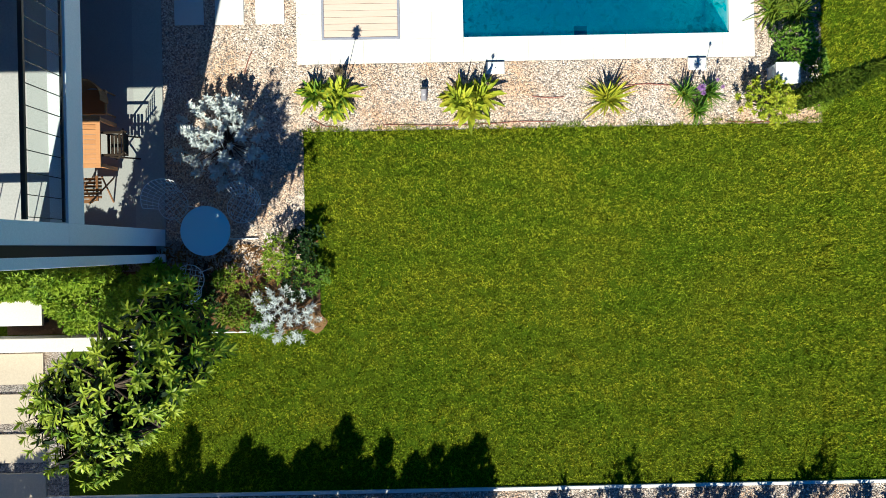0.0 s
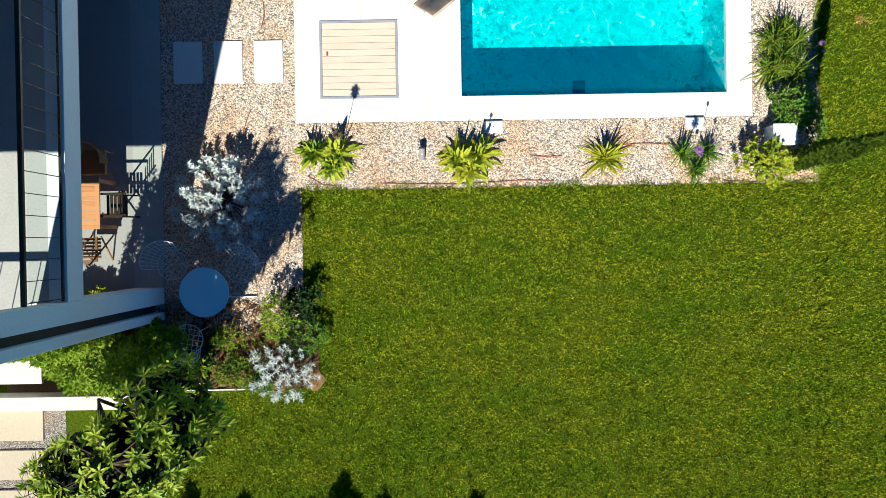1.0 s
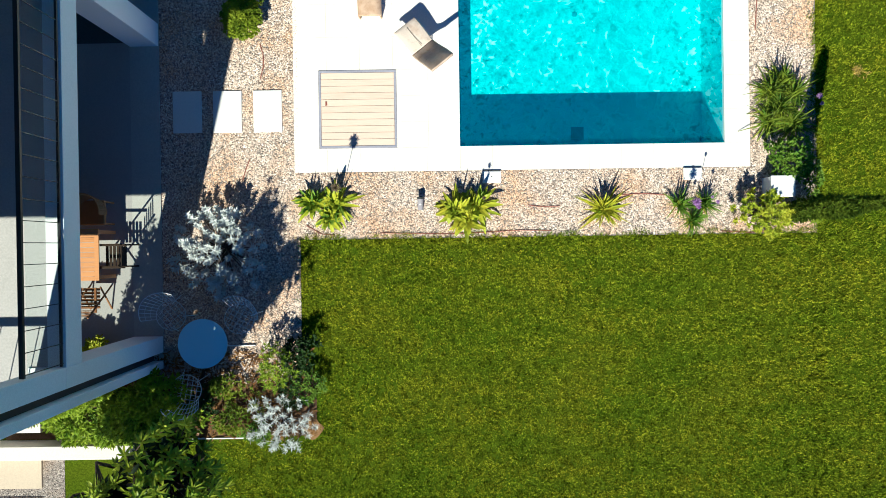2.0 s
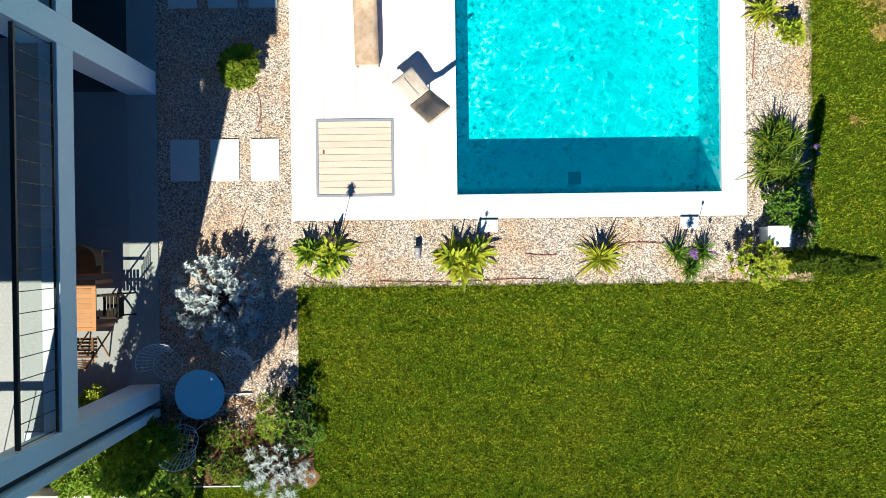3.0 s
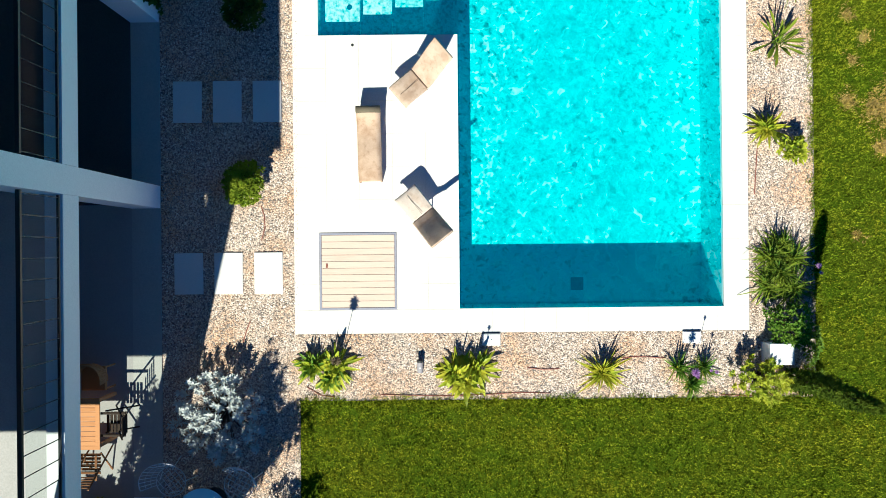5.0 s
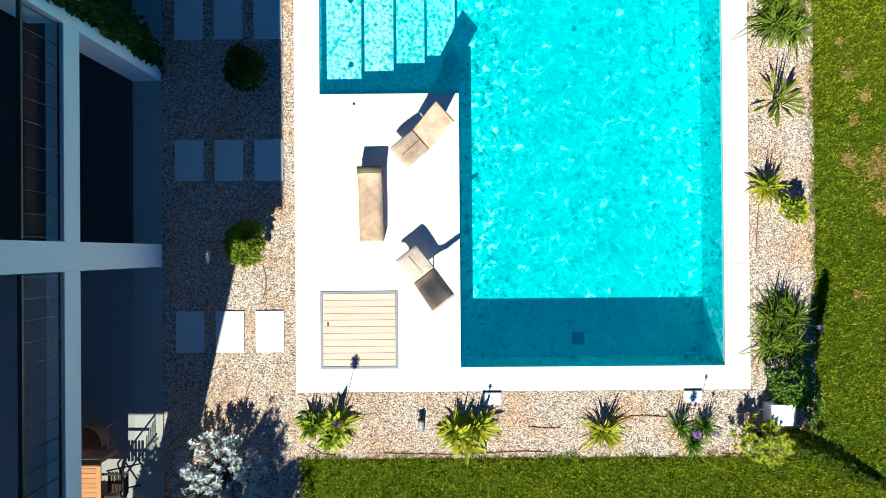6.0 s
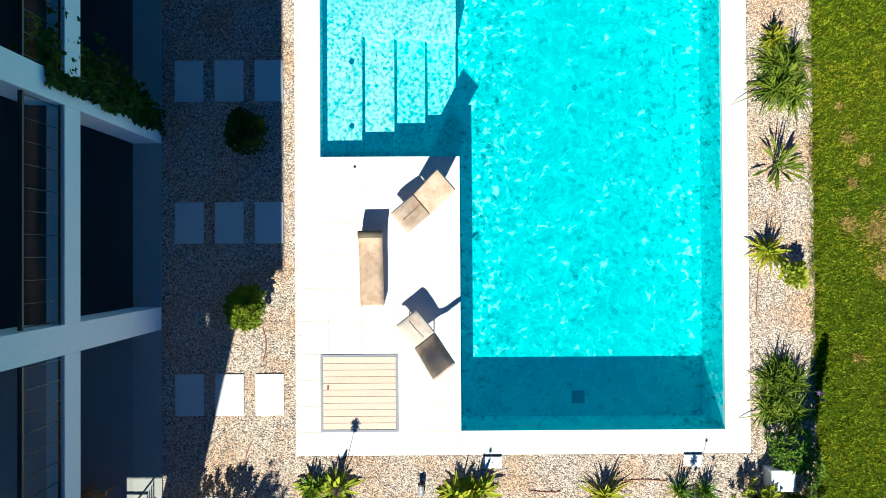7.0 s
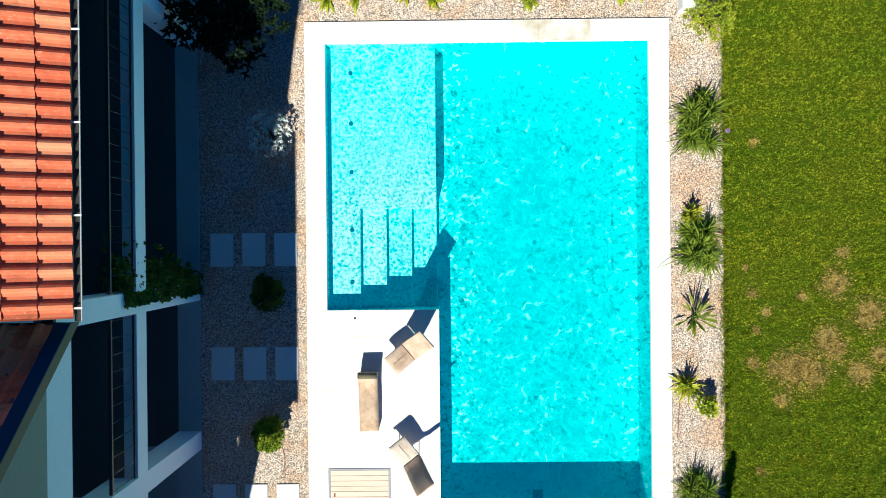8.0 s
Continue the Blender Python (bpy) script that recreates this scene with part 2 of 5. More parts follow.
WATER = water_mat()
DRAIN = two_scale("blue_grey_plastic", (0.02, 0.14, 0.24), (0.03, 0.18, 0.30), 2, 60, 0.5, 0.05)
INLET = two_scale("pale_blue_plastic", (0.10, 0.45, 0.52), (0.12, 0.50, 0.58), 2, 60, 0.5, 0.05)
GLASS = glass_mat()
# for unseen ceilings, kept dark to lower the bounce light indoors
CEIL = wood_mat("bounce_cutting_ceiling_boards", (0.05, 0.035, 0.025), (0.08, 0.055, 0.04))
DARKMETAL = two_scale("dark_grey_metal", (0.02, 0.022, 0.025), (0.035, 0.038, 0.04), 2, 60, 0.4, 0.05, spec=0.5)
SLATE = two_scale("blue_grey_sheet_metal", (0.012, 0.035, 0.075), (0.02, 0.05, 0.095), 2, 40, 0.85, 0.05, spec=0.08)
GUTTER = two_scale("shade_dark_gutter_metal", (0.015, 0.016, 0.018), (0.05, 0.05, 0.05), 3.0, 40, 0.6, 0.1)
ZINC = two_scale("zinc_gutter", (0.35, 0.355, 0.36), (0.62, 0.62, 0.61), 3.0, 40, 0.5, 0.1, metal=0.3)
DECKWOOD = wood_mat("pale_larch_boards", (0.66, 0.52, 0.42), (0.78, 0.64, 0.53))
TEAK = wood_mat("orange_teak", (0.42, 0.20, 0.07), (0.60, 0.32, 0.13))
TERRA = tile_mat()
FRAME = two_scale("lavender_grey_frame", (0.24, 0.24, 0.30), (0.36, 0.36, 0.44), 3, 40, 0.5, 0.05)
GREYPAINT = two_scale("lavender_grey_metal", (0.26, 0.24, 0.27), (0.34, 0.32, 0.35), 3, 40, 0.45, 0.05)
WHITE = two_scale("white_painted_metal", (0.78, 0.78, 0.78), (0.82, 0.82, 0.81), 2, 40, 0.5, 0.05)
TABLETOP = two_scale("grey_blue_table_laminate", (0.60, 0.80, 0.93), (0.64, 0.83, 0.95), 1.5, 60, 0.35, 0.03, spec=0.5)
WIRE = two_scale("galvanised_wire", (0.55, 0.56, 0.57), (0.65, 0.66, 0.67), 5, 80, 0.5, 0.05)
WICKER = stained("sand_coloured_lounger_fabric", (0.60, 0.46, 0.34), (0.42, 0.29, 0.19))
WICKER_DARK = stained("shade_dark_lounger_fabric", (0.16, 0.14, 0.10), (0.09, 0.08, 0.055))
FABRIC_PALE = stained("pale_beige_fabric", (0.56, 0.45, 0.355), (0.42, 0.31, 0.225))
WHITE_FABRIC = stained("white_fabric", (0.68, 0.60, 0.53), (0.50, 0.40, 0.32), lo=0.52)
BARK = two_scale("brown_bark", (0.045, 0.03, 0.02), (0.09, 0.065, 0.045), 4, 40, 0.9, 0.6, 0.02)
SOIL = two_scale("brown_soil", (0.05, 0.033, 0.02), (0.15, 0.09, 0.045), 3, 40, 0.95, 0.6, 0.02)
SANDSTONE = two_scale("sandy_brown_stone", (0.13, 0.075, 0.03), (0.25, 0.15, 0.06), 3, 40, 0.95, 0.6, 0.02)
PIPE = two_scale("reddish_drip_hose", (0.17, 0.06, 0.045), (0.26, 0.10, 0.075), 3, 40, 0.7, 0.1)
L_BROAD = leaf_mat("broad_glossy_leaf", (0.02, 0.045, 0.002), (0.22, 0.32, 0.010), (0.44, 0.49, 0.025), 0.42, 0.1)
L_HEDGE = leaf_mat("fresh_feathery_leaf", (0.035, 0.08, 0.002), (0.27, 0.40, 0.012), (0.38, 0.46, 0.015), 0.5, 0.2)
L_SILVER = leaf_mat("silver_leaf", (0.36, 0.39, 0.38), (0.66, 0.69, 0.68), (0.72, 0.75, 0.74), 0.7, 0.15)
L_LIME = leaf_mat("lime_leaf", (0.16, 0.25, 0.006), (0.44, 0.50, 0.015), (0.56, 0.56, 0.02), 0.45)
L_GREEN = leaf_mat("mid_green_leaf", (0.06, 0.13, 0.008), (0.18, 0.30, 0.02), (0.24, 0.34, 0.03), 0.5)
# near-black leaf colour that carries shade in crowns
L_SHADE = leaf_mat("near_black_shade_leaf", (0.004, 0.009, 0.003), (0.012, 0.024, 0.006), (0.016, 0.03, 0.008), 0.8, 0.05)
L_DARK = leaf_mat("dark_green_leaf", (0.010, 0.022, 0.006), (0.03, 0.06, 0.012), (0.05, 0.09, 0.02), 0.55)
L_FERN = leaf_mat("feathery_green_leaf", (0.03, 0.06, 0.003), (0.17, 0.24, 0.012), (0.30, 0.36, 0.018), 0.55)
L_IVY = leaf_mat("climber_and_shaded_bush_leaf", (0.02, 0.04, 0.006), (0.11, 0.155, 0.018), (0.19, 0.22, 0.025), 0.5)
L_YELLOW = leaf_mat("yellow_green_leaf", (0.18, 0.22, 0.006), (0.44, 0.46, 0.012), (0.56, 0.52, 0.016), 0.5)
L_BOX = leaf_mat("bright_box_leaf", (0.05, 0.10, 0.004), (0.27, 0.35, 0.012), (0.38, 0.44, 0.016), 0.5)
L_CONIFER = leaf_mat("deep_green_conifer_leaf", (0.03, 0.06, 0.004), (0.14, 0.20, 0.008), (0.17, 0.22, 0.01), 0.7, 0.1)
F_PURPLE = leaf_mat("lilac_petal", (0.30, 0.14, 0.42), (0.48, 0.28, 0.62), (0.55, 0.36, 0.66), 0.6)


# ---- mesh helpers ----
def part(name, bm, material, parent=None, label=""):
    me = bpy.data.meshes.new(name)
    bm.to_mesh(me)
    bm.free()
    me.materials.append(material)
    ob = new(name, me)
    if parent is not None:
        ob.parent = parent
    if label:
        ob["label"] = label
    return ob


def share(name, ob, parent, m):
    o = new(name, ob.data)
    o.parent = parent
    o.matrix_basis = m
    return o


def raw(name, verts, faces, material, parent=None, label="", smooth=False):
    me = bpy.data.meshes.new(name)
    me.from_pydata(verts, [], faces)
    me.materials.append(material)
    if smooth:
        me.polygons.foreach_set("use_smooth", [True] * len(me.polygons))
    ob = new(name, me)
    if parent is not None:
        ob.parent = parent
    if label:
        ob["label"] = label
    return ob


def thing(name, x, y, z, label, category, group="", kind="", turn=0):
    e = new(name)
    e.empty_display_size = 0.2
    e.matrix_basis = pose(x, y, z, 0, 0, turn)
    return tagged(e, label, category, group, kind)


def box(x0, y0, z0, x1, y1, z1, bevel=0.0, bm=None):
    own = bm is None
    b = bmesh.new()
    bmesh.ops.create_cube(b, size=1, matrix=Matrix.Translation(((x0 + x1) / 2, (y0 + y1) / 2, (z0 + z1) / 2)) @ Matrix.Diagonal((x1 - x0, y1 - y0, z1 - z0, 1)))
    if bevel:
        bmesh.ops.bevel(b, geom=b.edges[:], offset=bevel, segments=2, affect='EDGES', profile=0.6)
    if own:
        return b
    me = bpy.data.meshes.new("tmp")
    b.to_mesh(me)
    b.free()
    bm.from_mesh(me)
    bpy.data.meshes.remove(me)
    return bm


def prism(points, z0, z1):
    """An upright prism over a plan polygon."""
    b = bmesh.new()
    f = b.faces.new([b.verts.new((x, y, z0)) for x, y in points])
    b.normal_update()
    if f.normal.z > 0:
        f.normal_flip()
    r = bmesh.ops.extrude_face_region(b, geom=[f])
    for v in r["geom"]:
        if isinstance(v, bmesh.types.BMVert):
            v.co.z = z1
    bmesh.ops.recalc_face_normals(b, faces=b.faces[:])
    return b


def rod(bm, a, b, r0, r1=None, seg=8):
    a, b = Vector(a), Vector(b)
    d = b - a
    m = Matrix.Translation((a + b) / 2) @ d.to_track_quat("Z", "Y").to_matrix().to_4x4()
    bmesh.ops.create_cone(bm, cap_ends=True, segments=seg, radius1=r0, radius2=r0 if r1 is None else r1, depth=d.length, matrix=m)
    return bm


def ring(bm, c, r, wire, seg=28, tilt=Matrix.Identity(4), squash=1.0):
    pts = [Vector(c) + (tilt.to_3x3() @ Vector((r * math.cos(a), r * squash * math.sin(a), 0))) for a in [2 * math.pi * k / seg for k in range(seg)]]
    for p, q in zip(pts, pts[1:] + pts[:1]):
        rod(bm, p, q, wire, seg=5)
    return bm


class Leaves:
    """Collects leaf blades as small folded strips, for one joined crown."""

    def __init__(self):
        self.v, self.f = [], []

    def blade(self, base, direction, length, width, droop=0.3, segs=3, up=Vector((0, 0, 1)), fold=0.25, shape=None):
        d = Vector(direction).normalized()
        side = d.cross(up)
        if side.length < 1e-3:
            side = Vector((1, 0, 0))
        side.normalize()
        p = Vector(base)
        k0 = len(self.v)
        prof = shape or (0.35, 1.0, 0.75, 0.0)
        n = segs
        nrm = side.cross(d)
        for k in range(n + 1):
            t = k / n
            w = width * 0.5 * np.interp(t, np.linspace(0, 1, len(prof)), prof)
            q = p + d * (length * t) - Vector((0, 0, 1)) * (droop * length * t * t)
            self.v += [tuple(q - side * w + nrm * (fold * w)), tuple(q), tuple(q + side * w + nrm * (fold * w))]
        for k in range(n):
            a = k0 + 3 * k
            self.f += [(a, a + 1, a + 4, a + 3), (a + 1, a + 2, a + 5, a + 4)]

    def make(self, name, material, parent, label=""):
        return raw(name, self.v, self.f, material, parent, label)


def rnd(a, b):
    return random.uniform(a, b)


def away(az, el):
    return Vector((math.cos(az) * math.cos(el), math.sin(az) * math.cos(el), math.sin(el)))


# ---- ground ----
POOL_Y0, POOL_YM, POOL_Y1 = 4.58, 10.56, 17.82
COP_X0, COP_X1, COP_Y0, COP_Y1 = -3.15, 6.745, 4.05, 18.395


def sheet(name, x0, y0, x1, y1, z, material, hole=None, label="", category="", step=None):
    """A flat ground sheet, with a rectangular opening where the pool is sunk."""
    xs, ys = [x0, x1], [y0, y1]
    if hole:
        xs, ys = [x0, hole[0], hole[2], x1], [y0, hole[1], hole[3], y1]
    v = [(x, y, z) for y in ys for x in xs]
    n = len(xs)
    f = []
    for j in range(len(ys) - 1):
        for i in range(n - 1):
            if hole and i == 1 and j == 1:
                continue
            f.append((j * n + i, j * n + i + 1, (j + 1) * n + i + 1, (j + 1) * n + i))
    return tagged(raw(name, v, f, material), label, category, kind="structure")


sheet("ground", -400, -400, 400, 400, -0.03, LAWN, (COP_X0 + 0.1, COP_Y0 + 0.1, COP_X1 - 0.1, COP_Y1 - 0.1), "mown green lawn on level earth around the house", "ground")

# gravel beds, one polygon with the pool cut out, edged by the lawn
GRAV_W, GRAV_S, GRAV_E, GRAV_N = -6.1, 2.59, 8.19, 21.5


def gravel_bed():
    cx0, cy0, cx1, cy1 = COP_X0 + 0.1, COP_Y0 + 0.1, COP_X1 - 0.1, COP_Y1 - 0.1
    rects = [(-9.5, -1.6, -3.05, GRAV_S), (-9.5, GRAV_S, cx0, GRAV_N), (cx0, GRAV_S, cx1, cy0), (cx1, GRAV_S, GRAV_E, GRAV_N), (cx0, cy1, cx1, GRAV_N)]
    v, f = [], []
    for x0, y0, x1, y1 in rects:
        k = len(v)
        v += [(x0, y0, -0.012), (x1, y0, -0.012), (x1, y1, -0.012), (x0, y1, -0.012)]
        f.append((k, k + 1, k + 2, k + 3))
    return tagged(raw("gravel_ground", v, f, GRAVEL), "pale pinkish gravel bed round the pool and house", "gravel", kind="structure")


gravel_bed()

# ---- pool ----
SHELF_Z, WATER_Z, FLOOR_Z = -0.36, -0.11, -1.20


def pool():
    p = thing("swimming_pool", 1.8, 11.2, 0, "L-shaped turquoise swimming pool with pale stone edge", "pool")
    inv = p.matrix_basis.inverted()

    def add(name, bm, mat, label=""):
        bm.transform(inv)
        return part(name, bm, mat, p, label)

    t = 0.25
    d = FLOOR_Z
    add("floor", box(POOL_XM - t, POOL_Y0 - t, d - 0.2, POOL_X1 + t, POOL_Y1 + t, d), LINER, "turquoise mosaic pool floor")
    wz = -0.06
    add("wall", box(POOL_X1, POOL_Y0 - t, d, POOL_X1 + t, POOL_Y1 + t, wz), LINER)
    add("wall", box(POOL_XM - t, POOL_Y0 - t, d, POOL_X1, POOL_Y0, wz), LINER)
    add("wall", box(POOL_X0 - t, POOL_Y1, d, POOL_X1, POOL_Y1 + t, wz), LINER)
    add("wall", box(POOL_XM - t, POOL_Y0, d, POOL_XM, POOL_YM, wz), LINER)
    add("wall", box(POOL_X0 - t, POOL_YM - t, d, POOL_XM - t, POOL_YM, wz), LINER)
    add("wall", box(POOL_X0 - t, POOL_YM, d, POOL_X0, POOL_Y1, wz), LINER)
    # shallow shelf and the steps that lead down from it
    add("shallow_shelf", box(POOL_X0, 13.35, d, POOL_XM - 0.05, POOL_Y1, SHELF_Z, 0.01), LINER_SHALLOW, "shallow bathing shelf, coloured paler for the thin water above")
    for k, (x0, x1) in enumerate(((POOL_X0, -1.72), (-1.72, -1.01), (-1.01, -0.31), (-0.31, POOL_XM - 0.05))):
        add("step", box(x0, POOL_YM, d, x1, 13.35, SHELF_Z - 0.20 * k - (0.004 if k == 0 else 0), 0.01), LINER_SHALLOW if k < 2 else LINER_MID_DEPTH, "pool step")
    for y in (17.1, 15.7, 14.35, 12.75, 11.3):
        b = bmesh.new()
        rod(b, (-1.95, y, SHELF_Z - 0.002), (-1.95, y, SHELF_Z + 0.012), 0.055, seg=16)
        add("air_jet", b, DRAIN, "round dark pool jet")
    add("drain", box(3.10, 4.88, d, 3.40, 5.18, d + 0.012, 0.004), DRAIN, "square dark floor drain")
    for x, y in ((3.22, 7.83), (3.22, 12.35), (2.2, 15.6), (4.2, 15.0)):
        b = bmesh.new()
        rod(b, (x, y, d), (x, y, d + 0.012), 0.06, seg=16)
        add("inlet", b, INLET, "round floor inlet")
    return p


pool()


def water():
    pts = [(POOL_XM, POOL_Y0), (POOL_X1, POOL_Y0), (POOL_X1, POOL_Y1), (POOL_X0, POOL_Y1), (POOL_X0, POOL_YM), (POOL_XM, POOL_YM)]
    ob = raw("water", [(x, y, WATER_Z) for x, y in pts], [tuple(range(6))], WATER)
    return tagged(ob, "clear rippled turquoise pool water", "water", kind="structure")


water()


def coping():
    """Stone terrace round the pool, laid in single slabs with open joints."""
    base = thing("pool_terrace", 0, 0, 0, "sunlit pale limestone pool terrace and coping slabs", "terrace", kind="structure")
    part("mortar_bed", box(COP_X0, COP_Y0, -0.09, POOL_XM, POOL_YM, -0.012), COPING, base)
    cells = []

    def strip(x0, y0, x1, y1, nx, ny):
        for i in range(nx):
            for j in range(ny):
                cells.append((x0 + (x1 - x0) * i / nx, y0 + (y1 - y0) * j / ny, x0 + (x1 - x0) * (i + 1) / nx, y0 + (y1 - y0) * (j + 1) / ny))

    strip(POOL_XM, COP_Y0, COP_X1, POOL_Y0, 9, 1)
    strip(POOL_X1, POOL_Y0, COP_X1, POOL_Y1, 1, 18)
    strip(COP_X0, POOL_Y1, COP_X1, COP_Y1, 14, 1)
    strip(COP_X0, POOL_YM, POOL_X0, POOL_Y1, 1, 10)
    # the lounging terrace, round the timber hatch
    strip(COP_X0, 6.255, POOL_XM, POOL_YM, 5, 6)
    strip(COP_X0, COP_Y0, POOL_XM, 4.565, 5, 1)
    strip(COP_X0, 4.565, -2.605, 6.255, 1, 3)
    strip(-0.915, 4.565, POOL_XM, 6.255, 2, 3)
    for x0, y0, x1, y1 in cells:
        j = 0.0012
        part("slab", box(x0 + j, y0 + j, -0.06, x1 - j, y1 - j, rnd(-0.0008, 0.0008) + (0.03 if y0 > POOL_Y1 - 0.01 else 0), 0.004), COPING_STAINED if y0 > 17 and 2.3 < x0 < 4.6 else COPING, base)


coping()


def timber_hatch():
    h = thing("timber_hatch", -1.76, 5.41, 0, "square pale timber deck hatch in a grey metal frame", "deck hatch")
    s = 0.84
    for x0, y0, x1, y1 in ((-s, -s, s, -s + 0.045), (-s, s - 0.045, s, s), (-s, -s + 0.045, -s + 0.045, s - 0.045), (s - 0.045, -s + 0.045, s, s - 0.045)):
        part("frame", box(x0, y0, -0.06, x1, y1, 0.012, 0.004), FRAME, h, "lavender-grey metal frame")
    n = 11
    w = (2 * s - 0.1) / n
    for k in range(n):
        y = -s + 0.05 + k * w
        part("board", box(-s + 0.05, y + 0.005, -0.045, s - 0.05, y + w - 0.005, 0.006 + rnd(-0.001, 0.001), 0.003), DECKWOOD, h)
    part("tray", box(-s + 0.05, -s + 0.05, -0.055, s - 0.05, s - 0.05, -0.05), DARKMETAL, h)
    part("handle", box(-0.70, 0.08, 0.008, -0.66, 0.17, 0.014, 0.002), PIPE, h, "small rusty lifting ring")


timber_hatch()

# stepping slabs beside the house
for y0 in (4.94, 8.68, 11.78):
    for x0 in (-5.76, -4.89, -4.02):
        ob = part("stepping_slab", box(-0.31, -0.45, -0.03, 0.31, 0.45, 0.02, 0.006), SLAB)
        ob.matrix_basis = pose(x0 + 0.31, y0 + 0.45, 0, 0, 0, rnd(-0.4, 0.4))
        tagged(ob, "rectangular grey concrete stepping slab set in gravel", "stepping slab", "slabs along the house")

# ---- house ----
XF = -6.05         # front of the pillars
BAL_Z0, BAL_Z1 = 3.10, 3.55
EAVE_X, EAVE_Z = -5.36, 7.05


def house():
    h = thing("house", -8, 9, 0, "white plastered two-storey house with recessed balconies and tiled roof", "house")
    inv = h.matrix_basis.inverted()

    def add(name, bm, mat, label=""):
        bm.transform(inv)
        return part(name, bm, mat, h, label)

    add("terrace_floor", box(-10, -0.15, -0.2, XF - 0.62, 6.9, 0.018), FLOORT, "pale screed terrace floor")
    # the northern floor gets its shade as a darker colour
    add("terrace_floor", box(-10, 6.9, -0.2, XF - 0.62, 24, 0.018), FLOOR_SHADE, "terrace floor darkened for the shade under the balcony")
    add("plinth", box(XF - 0.62, -0.15, -0.2, XF, 24, 0.02), PLINTH, "pale concrete plinth strip")
    # unseen boards added under the slab to darken the terrace
    add("terrace_ceiling", box(-10, 0.1, BAL_Z0 - 0.03, XF - 0.32, 18.2, BAL_Z0 - 0.002), CEIL, "unseen dark ceiling boards, added to cut bounce light")
    add("pillar", box(XF - 0.62, 0.2, 0.02, XF, 0.55, BAL_Z1, 0.01), RENDER, "white plastered pillar")
    add("pillar", box(XF - 0.30, 0.2, BAL_Z1, XF, 0.55, 6.40, 0.01), RENDER, "slim white upper pillar")
    sr = add("railing", box(-9.0, 0.08, 4.50, XF - 0.32, 0.16, 4.57, 0.006), DARKMETAL, "dark metal balustrade handrail")
    for k in range(9):
        b = box(-8.9 + 0.31 * k - 0.007, 0.112, BAL_Z1 - 0.02, -8.9 + 0.31 * k + 0.007, 0.126, 4.50)
        b.transform(inv)
        part("baluster", b, DARKMETAL, sr)
    for y0, y1 in ((-0.15, 0.02), (6.82, 7.31), (10.87, 11.34), (17.8, 18.12), (18.28, 18.42)):
        add("pillar", box(XF - 0.62, y0, 0.02, XF, y1, 6.9 if y0 > 12 else 6.40, 0.01), RENDER, "white plastered pillar")
    add("pillar_core", box(XF - 0.5, 0.02, 0.02, XF - 0.2, 0.2, 6.9), DARKMETAL)
    add("pillar_core", box(XF - 0.5, 18.12, 0.02, XF - 0.2, 18.28, 6.9), DARKMETAL)
    add("balcony_slab", box(-10, 0.0, BAL_Z0, XF - 0.3, 6.9, BAL_Z1 - 0.02), BALCONY, "pale screed balcony slab")
    # northern slab: shade put into the floor colour
    add("balcony_slab", box(-10, 6.9, BAL_Z0, XF - 0.3, 18.2, BAL_Z1 - 0.02), FLOOR_SHADE, "balcony slab darkened for the shade under the roof")
    for y0, y1 in ((0.55, 6.82), (7.31, 10.87), (11.34, 17.8)):
        add("edge_beam", box(XF - 0.3, y0, BAL_Z0, XF, y1, BAL_Z1, 0.008), RENDER, "white balcony edge beam")
    add("back_wall", box(-11.2, -0.15, 0, -10.0, 24, 6.85), RENDER)
    # unseen dark doors, added so the back wall bounces less light
    for y0 in (0.6, 3.7, 7.4, 11.5, 14.6, 18.4):
        for z0, z1 in ((0.02, 2.6), (BAL_Z1, 6.2)):
            b = box(-9.05, y0, z0, -9.0, y0 + 3.0, z1, 0.004)
            b.transform(inv)
            d = part("sliding_door", b, DARKMETAL, h, "unseen dark glass sliding door, added to cut bounce light")
            b = box(-8.998, y0 + 0.07, z0 + 0.07, -8.99, y0 + 2.93, z1 - 0.07)
            b.transform(inv)
            part("pane", b, DARKGLASS, d)
    add("inner_wall", box(-10.0, 0.1, 0.02, -9.06, 24, BAL_Z0), RENDER)
    add("inner_wall", box(-10.0, 0.1, BAL_Z1, -9.06, 24, 6.85), RENDER)
    add("end_wall", box(-10.0, 23.6, 0.02, XF - 0.7, 24, 6.85), RENDER)
    add("lintel", box(-10.0, -0.15, 6.2, XF - 0.62, 0.1, 6.63), RENDER)
    for y0, y1 in ((0.55, 6.82), (7.31, 10.87), (11.34, 17.8)):
        r = add("railing", box(XF - 0.085, y0 + 0.02, 4.52, XF - 0.015, y1 - 0.02, 4.57, 0.006), DARKMETAL, "dark metal balustrade handrail")
        n = int((y1 - y0) / 0.33)
        for k in range(n + 1):
            y = y0 + 0.06 + (y1 - y0 - 0.12) * k / n
            b = box(XF - 0.058, y - 0.006, BAL_Z1, XF - 0.042, y + 0.006, 4.52)
            b.transform(inv)
            part("baluster", b, DARKMETAL, r)
        b = box(XF - 0.07, y0 + 0.02, BAL_Z1 + 0.03, XF - 0.03, y1 - 0.02, BAL_Z1 + 0.06)
        b.transform(inv)
        part("bottom_rail", b, DARKMETAL, r)
        b = box(XF - 0.040, y0 + 0.05, BAL_Z1 + 0.06, XF - 0.030, y1 - 0.05, 4.45)
        b.transform(inv)
        part("glass_pane", b, GLASS, r)
    return h


house()



